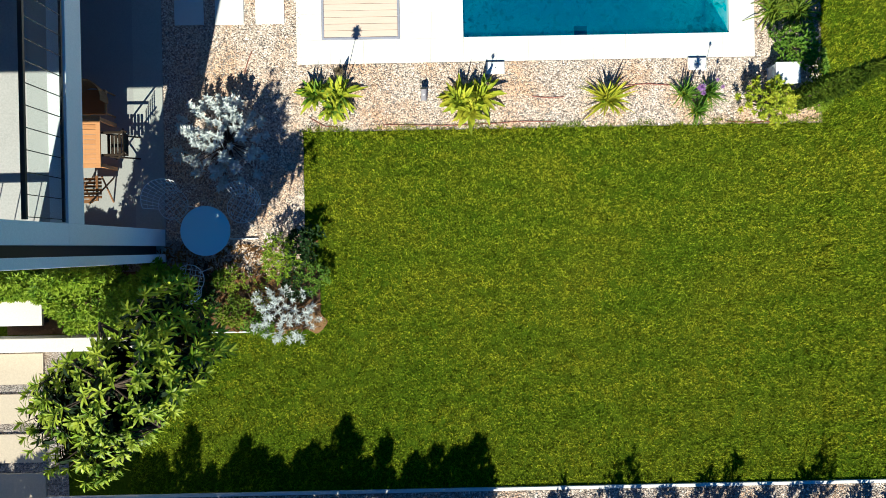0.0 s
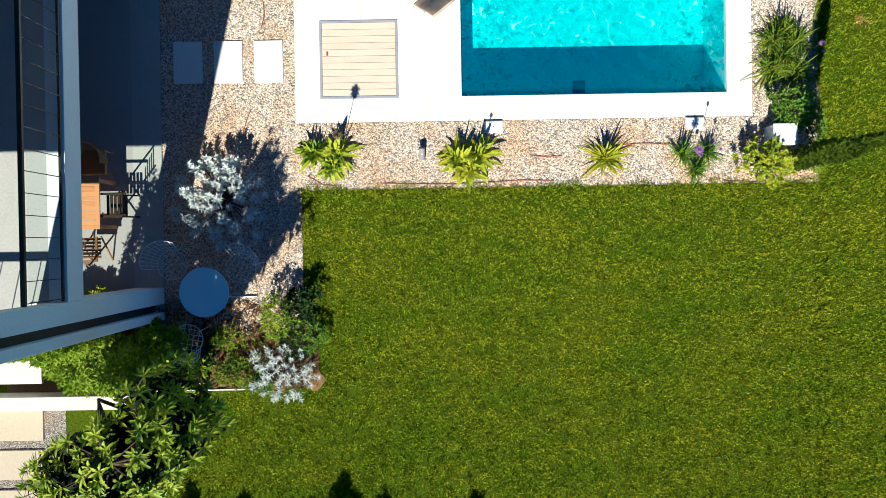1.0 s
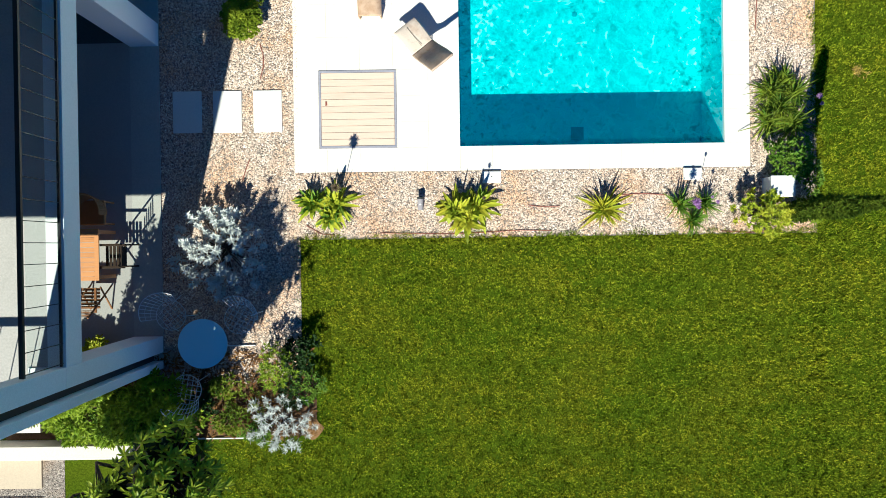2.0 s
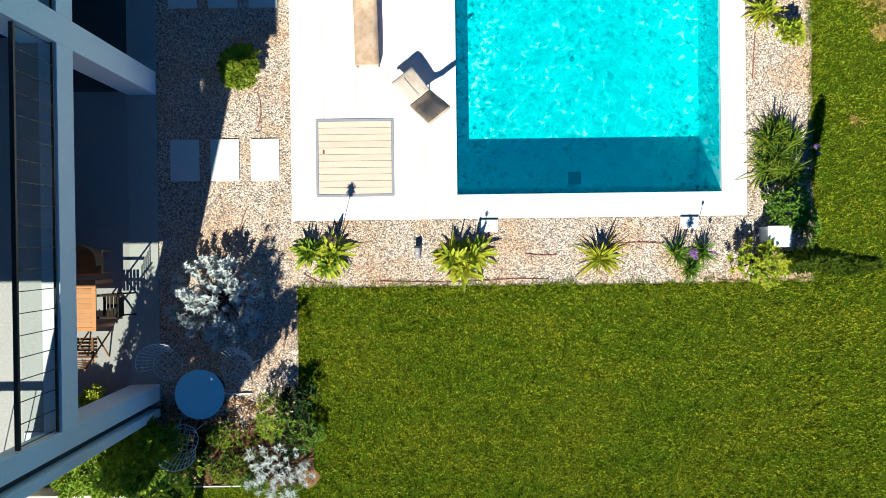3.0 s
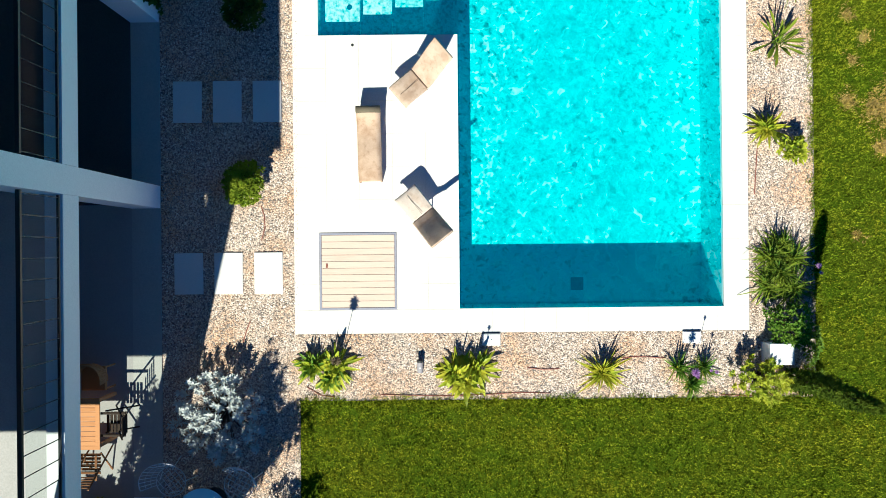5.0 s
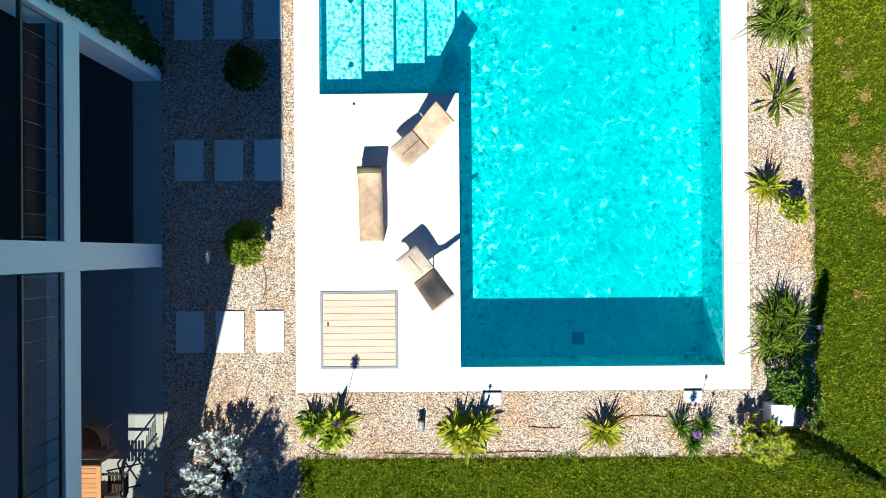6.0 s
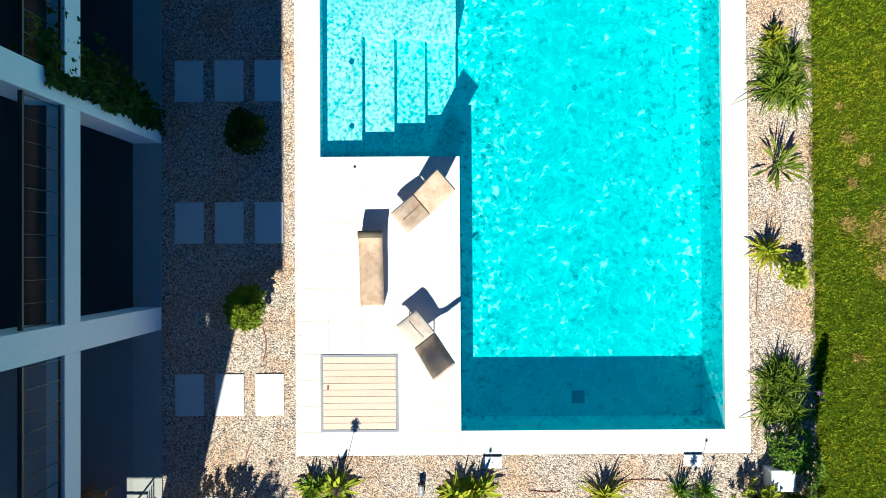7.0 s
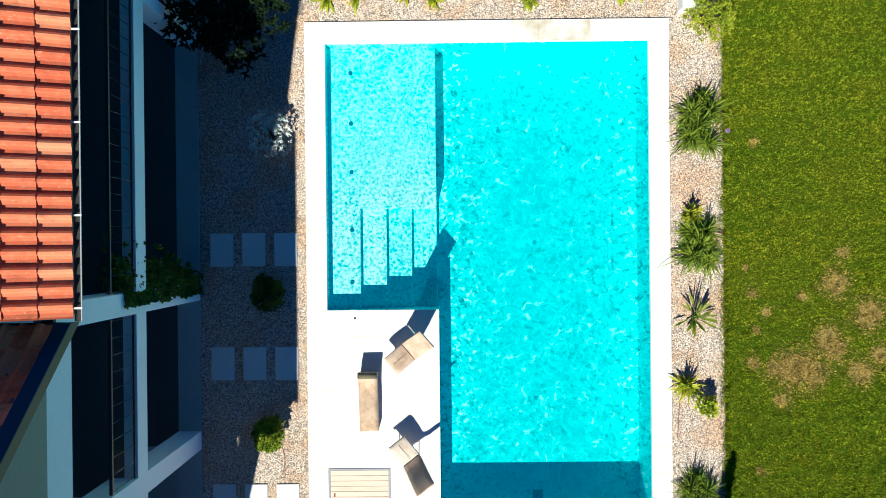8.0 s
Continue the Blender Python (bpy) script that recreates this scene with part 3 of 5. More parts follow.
def tile_mesh():
    """One roll-and-pan clay tile, 0.295 m wide and 0.56 m long, lying along -x from its lower edge at the origin."""
    prof = [(0.0, 0.0), (0.03, -0.012), (0.10, -0.016), (0.15, 0.0), (0.18, 0.035), (0.225, 0.055), (0.262, 0.038), (0.285, 0.008), (0.295, -0.004)]
    v = []
    for x, dz in ((0.0, 0.018), (-0.56, -0.002)):
        v += [(x, y, z + dz) for y, z in prof]
    n = len(prof)
    v += [(0.0, y, z - 0.012) for y, z in prof]
    f = [(k, k + n, k + n + 1, k + 1) for k in range(n - 1)]
    f += [(2 * n + k, k, k + 1, 2 * n + k + 1) for k in range(n - 1)]
    me = bpy.data.meshes.new("roof_tile")
    me.from_pydata(v, [], f)
    me.materials.append(TERRA)
    return me


TILE = tile_mesh()


def roof_slope(r, inv, m, nx, ny):
    """Courses of single tiles over the slope whose lower edge runs along m's y axis; m's -x axis goes up the slope."""
    for i in range(nx):
        for j in range(ny):
            o = new("roof_tile", TILE)
            o.parent = r
            o.matrix_basis = inv @ m @ Matrix.Translation((-0.49 * i + rnd(-0.006, 0.006), 0.287 * j + rnd(-0.003, 0.003), rnd(0, 0.004))) @ pose(0, 0, 0, 0, -1.5, rnd(-0.5, 0.5))


def main_roof():
    r = thing("tiled_roof", -8, 15, EAVE_Z, "orange-red terracotta tiled roof with metal gutter", "roof")
    inv = r.matrix_basis.inverted()

    def add(name, bm, mat, label="", parent=None):
        bm.transform(inv)
        return part(name, bm, mat, parent or r, label)

    pitch = 24
    m = pose(EAVE_X + 0.02, 11.15, EAVE_Z, 0, pitch, 0)
    k = math.tan(radians(pitch))
    b = prism([(EAVE_X - 0.06, 11.2), (EAVE_X - 0.06, 24), (-11.2, 24), (-11.2, 11.2)], 6.85, 6.97)
    add("soffit", b, CEIL)
    b = bmesh.new()
    vs = [b.verts.new(p) for p in ((EAVE_X - 0.05, 11.18, EAVE_Z - 0.03), (EAVE_X - 0.05, 24, EAVE_Z - 0.03), (-9.8, 24, EAVE_Z - 0.03 + k * 4.55), (-9.8, 11.18, EAVE_Z - 0.03 + k * 4.55))]
    b.faces.new(vs)
    add("underlay", b, DARKMETAL)
    b = bmesh.new()
    vs = [b.verts.new(p) for p in ((EAVE_X - 0.05, 11.18, 6.97), (-9.8, 11.18, EAVE_Z - 0.03 + k * 4.55), (-9.8, 11.18, 6.97))]
    b.faces.new(vs)
    add("verge_wall", b, SLATE)
    roof_slope(r, inv, m, 8, 42)
    g = bmesh.new()
    seg = 8
    prev = None
    for q in range(seg + 1):
        a = math.pi + math.pi * q / seg
        cur = [g.verts.new((EAVE_X + 0.085 + 0.06 * math.cos(a), y, EAVE_Z - 0.02 + 0.06 * math.sin(a))) for y in (11.1, 24)]
        if prev:
            g.faces.new((prev[0], prev[1], cur[1], cur[0]))
        prev = cur
    # the trough's inner shade is given as a dark colour; the rim stays bright
    gut = add("gutter", g, GUTTER, "half-round gutter, its inside darkened for shade")
    b = bmesh.new()
    rod(b, (EAVE_X + 0.145, 11.1, EAVE_Z - 0.018), (EAVE_X + 0.145, 24, EAVE_Z - 0.018), 0.011, seg=8)
    b.transform(inv)
    part("lip", b, ZINC, gut, "bright zinc gutter lip")
    y = 11.3
    while y < 20:
        b = box(EAVE_X - 0.01, y, EAVE_Z - 0.018, EAVE_X + 0.16, y + 0.03, EAVE_Z - 0.006)
        b.transform(inv)
        part("bracket", b, WHITE, gut, "pale gutter bracket")
        y += 1.5
    return r


main_roof()


def gable_roof():
    """The steep cross gable south of the tiled wing; its north slope lies in shade."""
    r = thing("gable_roof", -8, 6, EAVE_Z, "steep shaded tiled gable roof with dark verge over white wall", "roof")
    inv = r.matrix_basis.inverted()

    def add(name, bm, mat, label=""):
        bm.transform(inv)
        return part(name, bm, mat, r, label)

    xw = -5.71
    yn, yr, zr, ys, yb, zb = 10.88, 8.75, 8.69, -0.15, 7.3, 6.69
    pts = [(yb, 6.50), (yn, 6.50), (yn, zb), (yr, zr), (yb, 7.0)]
    b = bmesh.new()
    f0 = b.faces.new([b.verts.new((xw, y, z)) for y, z in pts])
    ex = bmesh.ops.extrude_face_region(b, geom=[f0])
    for v in ex["geom"]:
        if isinstance(v, bmesh.types.BMVert):
            v.co.x -= 0.3
    bmesh.ops.recalc_face_normals(b, faces=b.faces[:])
    add("gable_wall", b, RENDER, "white plastered gable wall")
    b = bmesh.new()
    f0 = b.faces.new([b.verts.new((xw + 0.015, y, z)) for y, z in ((7.49, 7.2), (10.32, 7.2), (yr, zr - 0.02))])
    ex = bmesh.ops.extrude_face_region(b, geom=[f0])
    for v in ex["geom"]:
        if isinstance(v, bmesh.types.BMVert):
            v.co.x -= 0.012
    bmesh.ops.recalc_face_normals(b, faces=b.faces[:])
    add("gable_cladding", b, CLADDING, "darker grey-green panel on the upper gable")
    ang = math.degrees(math.atan2(zr - zb, yn - yr))
    for (y0, z0), (y1, z1) in (((yn + 0.15, zb - 0.13), (yr, zr + 0.05)), ((yb - 0.1, 6.95), (yr, zr + 0.05))):
        b = bmesh.new()
        v = [b.verts.new(p) for p in ((xw + 0.06, y0, z0), (-11.2, y0, z0), (-11.2, y1, z1), (xw + 0.06, y1, z1))]
        f = b.faces.new(v)
        ex = bmesh.ops.extrude_face_region(b, geom=[f])
        for q in ex["geom"]:
            if isinstance(q, bmesh.types.BMVert):
                q.co.z -= 0.1
        bmesh.ops.recalc_face_normals(b, faces=b.faces[:])
        add("roof_deck", b, DARKMETAL)
        b = bmesh.new()
        d = 0.2
        v = [b.verts.new(p) for p in ((xw + 0.07, y0, z0 + 0.1), (xw + 0.07, y1, z1 + 0.1), (xw + 0.07, y1, z1 - d), (xw + 0.07, y0, z0 - d))]
        f = b.faces.new(v)
        ex = bmesh.ops.extrude_face_region(b, geom=[f])
        for q in ex["geom"]:
            if isinstance(q, bmesh.types.BMVert):
                q.co.x -= 0.03
        bmesh.ops.recalc_face_normals(b, faces=b.faces[:])
        add("verge_board", b, WEATHERED, "weathered timber verge board")
        b = bmesh.new()
        v = [b.verts.new(p) for p in ((xw + 0.09, y0, z0 + 0.12), (xw - 0.16, y0, z0 + 0.12), (xw - 0.16, y1, z1 + 0.12), (xw + 0.09, y1, z1 + 0.12))]
        f = b.faces.new(v)
        ex = bmesh.ops.extrude_face_region(b, geom=[f])
        for q in ex["geom"]:
            if isinstance(q, bmesh.types.BMVert):
                q.co.z -= 0.03
        bmesh.ops.recalc_face_normals(b, faces=b.faces[:])
        add("verge_flashing", b, SLATE, "blue-grey metal verge flashing")
    m = Matrix.Translation((xw - 0.2, yn + 0.12, zb - 0.06)) @ Matrix.Rotation(radians(90), 4, 'Z') @ Matrix.Rotation(radians(ang), 4, 'Y')
    roof_slope(r, inv, m, 5, 14)
    add("flat_roof", box(-11.2, ys, EAVE_Z - 0.05, EAVE_X + 0.05, yb - 0.12, EAVE_Z + 0.03, 0.01), SLAB, "flat grey concrete roof")
    # walls added to block sun leaking through gaps below the roof
    add("light_stop_wall", box(-11.2, ys, 6.483, xw - 0.32, ys + 0.1, 6.997), RENDER)
    add("light_stop_wall", box(xw - 0.42, ys + 0.1, 6.483, xw - 0.32, yb - 0.12, 6.997), RENDER)
    add("closing_wall", box(-11.2, 11.08, 6.48, xw - 0.32, 11.16, 6.99), SLATE)
    b = box(-11.2, ys, 6.40, xw - 0.32, 11.16, 6.48)
    add("ceiling_slab", b, CEIL)
    return r


CLADDING = wood_mat("grey_green_cladding", (0.20, 0.22, 0.17), (0.27, 0.29, 0.23))
WEATHERED = wood_mat("weathered_timber", (0.10, 0.085, 0.045), (0.17, 0.14, 0.08))
gable_roof()


# ---- planting ----
def strap_plant(name, x, y, label, mat, n=34, length=0.5, width=0.06, lift=(25, 80), clumps=((0, 0, 1.0),), stalks=(), extra=None, group="", z=0.0, droop=0.45, shape=None, spikes=0, spike_len=0.66):
    p = thing(name, x, y, z, label, "plant", group)
    lv = Leaves()
    for cx, cy, s in clumps:
        for k in range(n):
            az, el = rnd(0, 2 * math.pi), radians(rnd(*lift))
            ln = length * s * rnd(0.6, 1.1)
            lv.blade((cx + rnd(-0.05, 0.05), cy + rnd(-0.05, 0.05), 0.0), away(az, el), ln, width * rnd(0.7, 1.2), rnd(0.5, 1.3) * droop, 4, shape=shape or (0.7, 1.0, 0.85, 0.5, 0.0))
        for k in range(spikes):
            lv.blade((cx + rnd(-0.12, 0.12), cy + rnd(-0.08, 0.12), 0.0), away(rnd(0, 2 * math.pi), radians(rnd(66, 88))), spike_len * s * rnd(0.6, 1.1), 0.035, 0.06, 4, shape=(0.6, 0.8, 1.0, 0.7, 0.0))
    lv.make("foliage", mat, p)
    if extra:
        e = Leaves()
        m2, n2, l2, w2 = extra
        for cx, cy, s in clumps:
            for k in range(n2):
                az, el = rnd(0, 2 * math.pi), radians(rnd(20, 75))
                e.blade((cx + rnd(-0.08, 0.08), cy + rnd(-0.08, 0.08), 0.02), away(az, el), l2 * rnd(0.6, 1.1), w2, 0.4, 4)
        e.make("young_leaves", m2, p)
    for sx, sy, h, r, mat2 in stalks:
        b = bmesh.new()
        rod(b, (sx, sy, 0), (sx + 0.02, sy, h), 0.008, 0.005, 6)
        st = part("flower_stalk", b, L_GREEN, p)
        hd = Leaves()
        for k in range(150):
            hd.blade((sx + 0.02, sy, h), away(rnd(0, 6.28), radians(rnd(-80, 88))), r * rnd(0.8, 1.05), r * 0.14, 0.1, 2, shape=(0.2, 0.5, 1.0, 0.3))
        hd.make("flower_head", mat2, st)
    return p


def clump_shrub(name, x, y, label, mat, rx, ry, h, n, leaf, width, z0=0.02, sprig=7, category="shrub", mats=None, base=0.25, spread=(15, 80), group="", lump=0.35, droop=0.25, trunk=True, shape=None, keep=None):
    """A shrub of many leafy sprigs on branching stems, with an uneven lumpy outline."""
    p = thing(name, x, y, 0, label, category, group)
    lv = Leaves()
    lumps = [(rnd(0, 6.28), rnd(0, 1), rnd(-lump, lump)) for _ in range(9)]
    stems = bmesh.new()
    for k in range(n):
        az = rnd(0, 2 * math.pi)
        q = math.sqrt(rnd(0.0, 1.0))
        dome = math.sqrt(max(0.0, 1 - q * q))
        s = 1 + sum(a * math.exp(-((math.atan2(math.sin(az - c), math.cos(az - c))) / 0.45) ** 2) for c, _, a in lumps)
        s *= rnd(0.86, 1.08)
        px, py = rx * q * s * math.cos(az), ry * q * s * math.sin(az)
        pz = z0 + h * (base + (1 - base) * dome) * rnd(0.72, 1.05) * (0.85 + 0.15 * s)
        if keep and not keep(px, py):
            continue
        if k % 6 == 0 and trunk:
            rod(stems, (px * 0.12, py * 0.12, 0), (px * 0.95, py * 0.95, pz * 0.95), 0.012, 0.004, 5)
        lean = Vector((px / max(rx, 0.01), py / max(ry, 0.01), 0.7 + dome)).normalized()
        for j in range(sprig):
            d = (away(rnd(0, 6.28), radians(rnd(-20, 75))) + lean * rnd(0.3, 1.1)).normalized()
            lv.blade((px, py, pz), d, leaf * rnd(0.6, 1.15), width * rnd(0.7, 1.2), droop, 2, shape=shape)
    lv.make("foliage", mat, p)
    if trunk:
        part("branchwork", stems, BARK, p, "thin woody stems")
    else:
        stems.free()
    return p


def plume_shrub(name, x, y, label, mat, rx, ry, h, plumes, leaf, width, per=34, base=0.3):
    """A shrub of separate upright plumes, each a spray of narrow leaves, with dark gaps between them."""
    p = thing(name, x, y, 0, label, "shrub")
    lv = Leaves()
    stems = bmesh.new()
    for k in range(plumes):
        a, q = 2.4 * k + rnd(-0.4, 0.4), math.sqrt((k + 0.5) / plumes) * rnd(0.85, 1.12)
        c = Vector((rx * q * math.cos(a), ry * q * math.sin(a), h * (base + (1 - base) * math.sqrt(max(0.0, 1 - min(1, q * q)))) * rnd(0.75, 1.1)))
        rod(stems, (c.x * 0.15, c.y * 0.15, 0), c, 0.014, 0.005, 5)
        axis = Vector((c.x / rx * 0.8, c.y / ry * 0.8, 0.9)).normalized()
        big = rnd(0.75, 1.25)
        for j in range(per):
            u = rnd(-0.5, 1.0)
            d = (axis * rnd(0.3, 0.9) + away(rnd(0, 6.28), radians(rnd(-25, 45)))).normalized()
            lv.blade(c + axis * (leaf * 1.1 * big * u), d, leaf * big * rnd(0.6, 1.15) * (1 - 0.35 * max(u, 0)), width * rnd(0.7, 1.2), 0.2, 2)
    lv.make("foliage", mat, p)
    part("branchwork", stems, BARK, p, "thin woody stems")
    return p


def rosette_tree(x, y):
    """A small evergreen tree with rosettes of long leaves at the tips of its limbs."""
    p = thing("evergreen_tree", x, y, 0, "broad evergreen tree with rosettes of long glossy green leaves", "tree")
    rx, ry, zc, h = 1.66, 1.88, 3.1, 0.85
    wood = bmesh.new()
    rod(wood, (0.1, -0.05, -0.05), (0.0, 0.05, 1.6), 0.10, 0.07, 10)
    tips, hubs = [], []
    for k in range(9):
        a = 2 * math.pi * k / 9 + rnd(-0.25, 0.25)
        q = (0.55 * rx * math.cos(a), 0.55 * ry * math.sin(a), zc + rnd(-0.2, 0.3))
        rod(wood, (0, 0.05, 1.55), q, 0.05, 0.028, 7)
        hubs.append(Vector(q))
    hubs.append(Vector((0, 0, zc + 0.5)))
    rod(wood, (0, 0.05, 1.55), hubs[-1], 0.05, 0.03, 7)
    lv, inner_shade = Leaves(), Leaves()
    for k in range(660):
        a, q = rnd(0, 6.283), math.sqrt(rnd(0.0, 1.0))
        edge = 1.04 + 0.08 * math.sin(5 * a + 2.1)
        c = Vector((rx * q * edge * math.cos(a), ry * q * edge * math.sin(a), zc + h * math.sqrt(max(0, 1 - q * q)) * rnd(0.35, 1.0) + rnd(-0.35, 0.15)))
        c.z += 0.04 * c.y
        if c.y > 1.0 + 0.74 * c.x or c.y < 1.02 * c.x - 1.35:
            continue
        # gaps between the limbs
        if noise.noise(c * 1.9) < -0.24:
            continue
        hub = min(hubs, key=lambda b: (b - c).length)
        rod(wood, hub, c, 0.016, 0.007, 5)
        axis = (c - Vector((0, 0, zc - 0.9))).normalized()
        n = random.randint(8, 12)
        tgt = lv
        side = axis.cross(Vector((0.3, 0.5, 0.8))).normalized()
        up2 = axis.cross(side)
        a0 = rnd(0, 6.28)
        for j in range(n):
            t = a0 + 2.4 * j
            el = 0.25 + 0.9 * j / n
            d = (side * math.cos(t) + up2 * math.sin(t)) * math.cos(el) + axis * math.sin(el)
            tgt.blade(c + axis * 0.006 * j, d, rnd(0.18, 0.26) * (1 - 0.35 * j / n), rnd(0.042, 0.058), rnd(0.2, 0.5), 4, up=axis, shape=(0.3, 0.75, 1.0, 0.8, 0.0))
        # near-black leaves below each rosette stand in for shade inside the crown
        for j in range(8):
            d = (side * math.cos(j * 1.3) + up2 * math.sin(j * 1.3) - axis * 0.4).normalized()
            inner_shade.blade(c - axis * rnd(0.05, 0.35), d, rnd(0.18, 0.28), 0.08, 0.4, 3, up=axis)
    crown = lv.make("crown", L_BROAD, p)
    inner_shade.make("inner_shade_leaves", L_SHADE, crown)
    part("trunk", wood, BARK, p, "brown trunk with forking limbs")
    return p


rosette_tree(-5.40, -2.04)
plume_shrub("silver_shrub", -4.68, 2.40, "large rounded silver-leaved shrub in gravel, half in shade", L_SILVER, 0.92, 0.88, 0.62, 70, 0.16, 0.042, 44)
plume_shrub("silver_bush", -3.50, -1.30, "low white-leaved silver bush at the lawn edge", L_SILVER, 0.70, 0.62, 0.36, 58, 0.13, 0.014, 34)
clump_shrub("feathery_shrub", -3.45, -0.12, "feathery bright green shrub in the planting bed", L_HEDGE, 0.42, 0.42, 0.7, 150, 0.11, 0.02, sprig=9)
# dark foliage added where the feathery shrub's shadow falls
clump_shrub("shade_filler_shrub", -3.06, 0.10, "dark leaves standing in for the feathery shrub's shadow", L_DARK, 0.34, 0.45, 0.5, 150, 0.11, 0.035, sprig=7)
clump_shrub("low_shrub", -2.85, -0.55, "low green shrub at the lawn edge", L_GREEN, 0.38, 0.35, 0.35, 100, 0.10, 0.025, sprig=7)
clump_shrub("ground_cover", -4.25, -1.0, "low green and rusty ground cover", L_FERN, 0.5, 0.45, 0.28, 110, 0.10, 0.022, sprig=6)
clump_shrub("wall_shrub", -6.98, -0.42, "tall leafy shrub against the house pillar", L_HEDGE, 0.46, 0.22, 2.9, 560, 0.13, 0.04, sprig=7, base=0.1)
for k, (x, y, rx, ry, h) in enumerate(((-9.3, -0.50, 0.55, 0.32, 1.05), (-8.6, -0.52, 0.6, 0.36, 1.15), (-7.85, -0.72, 0.6, 0.55, 1.3), (-7.1, -0.95, 0.62, 0.7, 1.35), (-6.40, -1.0, 0.55, 0.45, 1.5), (-6.0, -0.72, 0.5, 0.5, 0.95))):
    clump_shrub("hedge_shrub", x, y, "soft green shrub in the row beside the house wall", L_HEDGE, rx, ry, h, 520, 0.14, 0.04, sprig=10, group="shrubs beside the house wall")
clump_shrub("dark_hedge_shrub", -5.6, -1.2, "leafy shrub below the tree", L_HEDGE, 0.7, 0.5, 0.7, 260, 0.12, 0.04, sprig=7)

# beds along the pool
SEED = leaf_mat("dry_seed_head", (0.10, 0.08, 0.05), (0.2, 0.16, 0.1), (0.2, 0.16, 0.1), 0.8)
strap_plant("agapanthus", -2.45, 3.38, "lime-green strap-leaved clump with a dry seed head in gravel", L_LIME, 34, 0.72, 0.085, shape=(0.6, 1.0, 1.0, 0.85, 0.2), droop=0.6, clumps=((-0.30, 0.02, 0.85), (0.2, -0.02, 1.0), (0.05, -0.28, 0.7)), stalks=((0.33, 0.25, 0.95, 0.12, SEED),), spikes=9, extra=(L_GREEN, 26, 0.5, 0.075), group="clumps in the pool bed")
strap_plant("agapanthus", 0.55, 3.20, "large lime-green strap-leaved clump with young broad leaves in gravel", L_LIME, 40, 0.74, 0.09, shape=(0.6, 1.0, 1.0, 0.85, 0.2), droop=0.6, clumps=((-0.2, -0.02, 1.0), (0.22, 0.08, 1.0), (0.0, -0.22, 0.7)), stalks=((0.34, 0.2, 0.65, 0.05, SEED),), spikes=14, extra=(L_YELLOW, 26, 0.55, 0.13), group="clumps in the pool bed")
strap_plant("yucca", 3.53, 3.16, "spiky yellow-green rosette plant in gravel", L_YELLOW, 50, 0.78, 0.052, (10, 85), droop=0.35, spikes=8, spike_len=0.6, extra=(L_LIME, 30, 0.55, 0.055), group="clumps in the pool bed", shape=(0.8, 1.0, 0.8, 0.4, 0.0))
strap_plant("flowering_clump", 5.45, 3.14, "grassy green clump with lilac flower heads in gravel", L_GREEN, 80, 0.62, 0.025, (25, 85), clumps=((-0.28, 0.1, 0.9), (0.25, 0.1, 0.9), (0.0, -0.25, 0.8)), spikes=10, stalks=((-0.14, 0.12, 0.6, 0.10, F_PURPLE), (-0.06, 0.02, 0.5, 0.06, F_PURPLE), (0.30, 0.12, 0.6, 0.05, F_PURPLE), (0.08, 0.2, 0.85, 0.04, F_PURPLE)), extra=(L_YELLOW, 14, 0.3, 0.03), group="clumps in the pool bed")
plume_shrub("golden_shrub", 6.88, 3.02, "yellow-green rounded shrub beside the white box", L_LIME, 0.56, 0.48, 0.48, 74, 0.12, 0.036, 32)
clump_shrub("golden_shrub", 7.45, 4.15, "small leafy green shrub behind the white box", L_GREEN, 0.42, 0.46, 0.5, 180, 0.12, 0.045, sprig=7)
strap_plant("fern_clump", 7.35, 5.30, "large dark green ferny clump with lilac flowers by the lawn", L_FERN, 95, 1.05, 0.03, (15, 85), clumps=((0, 0, 1.0), (0.3, -0.35, 0.9), (-0.2, 0.35, 0.9), (-0.25, -0.3, 0.8), (0.3, 0.3, 0.8), (0.05, 0.6, 0.7)), stalks=((0.6, 0.15, 0.5, 0.07, F_PURPLE), (0.68, 0.0, 0.45, 0.05, F_PURPLE)), extra=(L_GREEN, 16, 0.5, 0.04), droop=0.9, spikes=5, spike_len=0.95)
strap_plant("lime_rosette", 7.15, 8.42, "bright yellow-green strap rosette in gravel", L_LIME, 46, 0.62, 0.07, (10, 85), extra=(L_YELLOW, 18, 0.52, 0.07), droop=0.3, spikes=10, spike_len=0.7)
clump_shrub("lime_bush", 7.62, 7.95, "small bright lime bush in gravel", L_LIME, 0.24, 0.23, 0.36, 90, 0.14, 0.07, sprig=5, base=0.5)
strap_plant("artichoke", 7.40, 10.30, "sparse dark green plant with long bare-stalked leaves", L_FERN, 22, 0.72, 0.085, (15, 62), droop=0.2, shape=(0.1, 0.1, 0.12, 0.9, 0.8, 0.0), spikes=9, spike_len=0.95, extra=(L_GREEN, 10, 0.3, 0.05))
strap_plant("fern_clump", 7.50, 12.25, "arching feathery green clump in gravel", L_FERN, 125, 1.25, 0.032, (15, 85), clumps=((0, 0, 1.0), (0.15, 0.35, 0.9), (-0.2, -0.3, 0.9), (0.2, -0.4, 0.8), (-0.2, 0.3, 0.7)), droop=1.0)
strap_plant("golden_fern", 7.30, 13.05, "yellow-green leafy clump behind the fern", L_YELLOW, 60, 0.52, 0.08, (15, 80), spikes=9, spike_len=0.75, extra=(L_GREEN, 20, 0.4, 0.05))
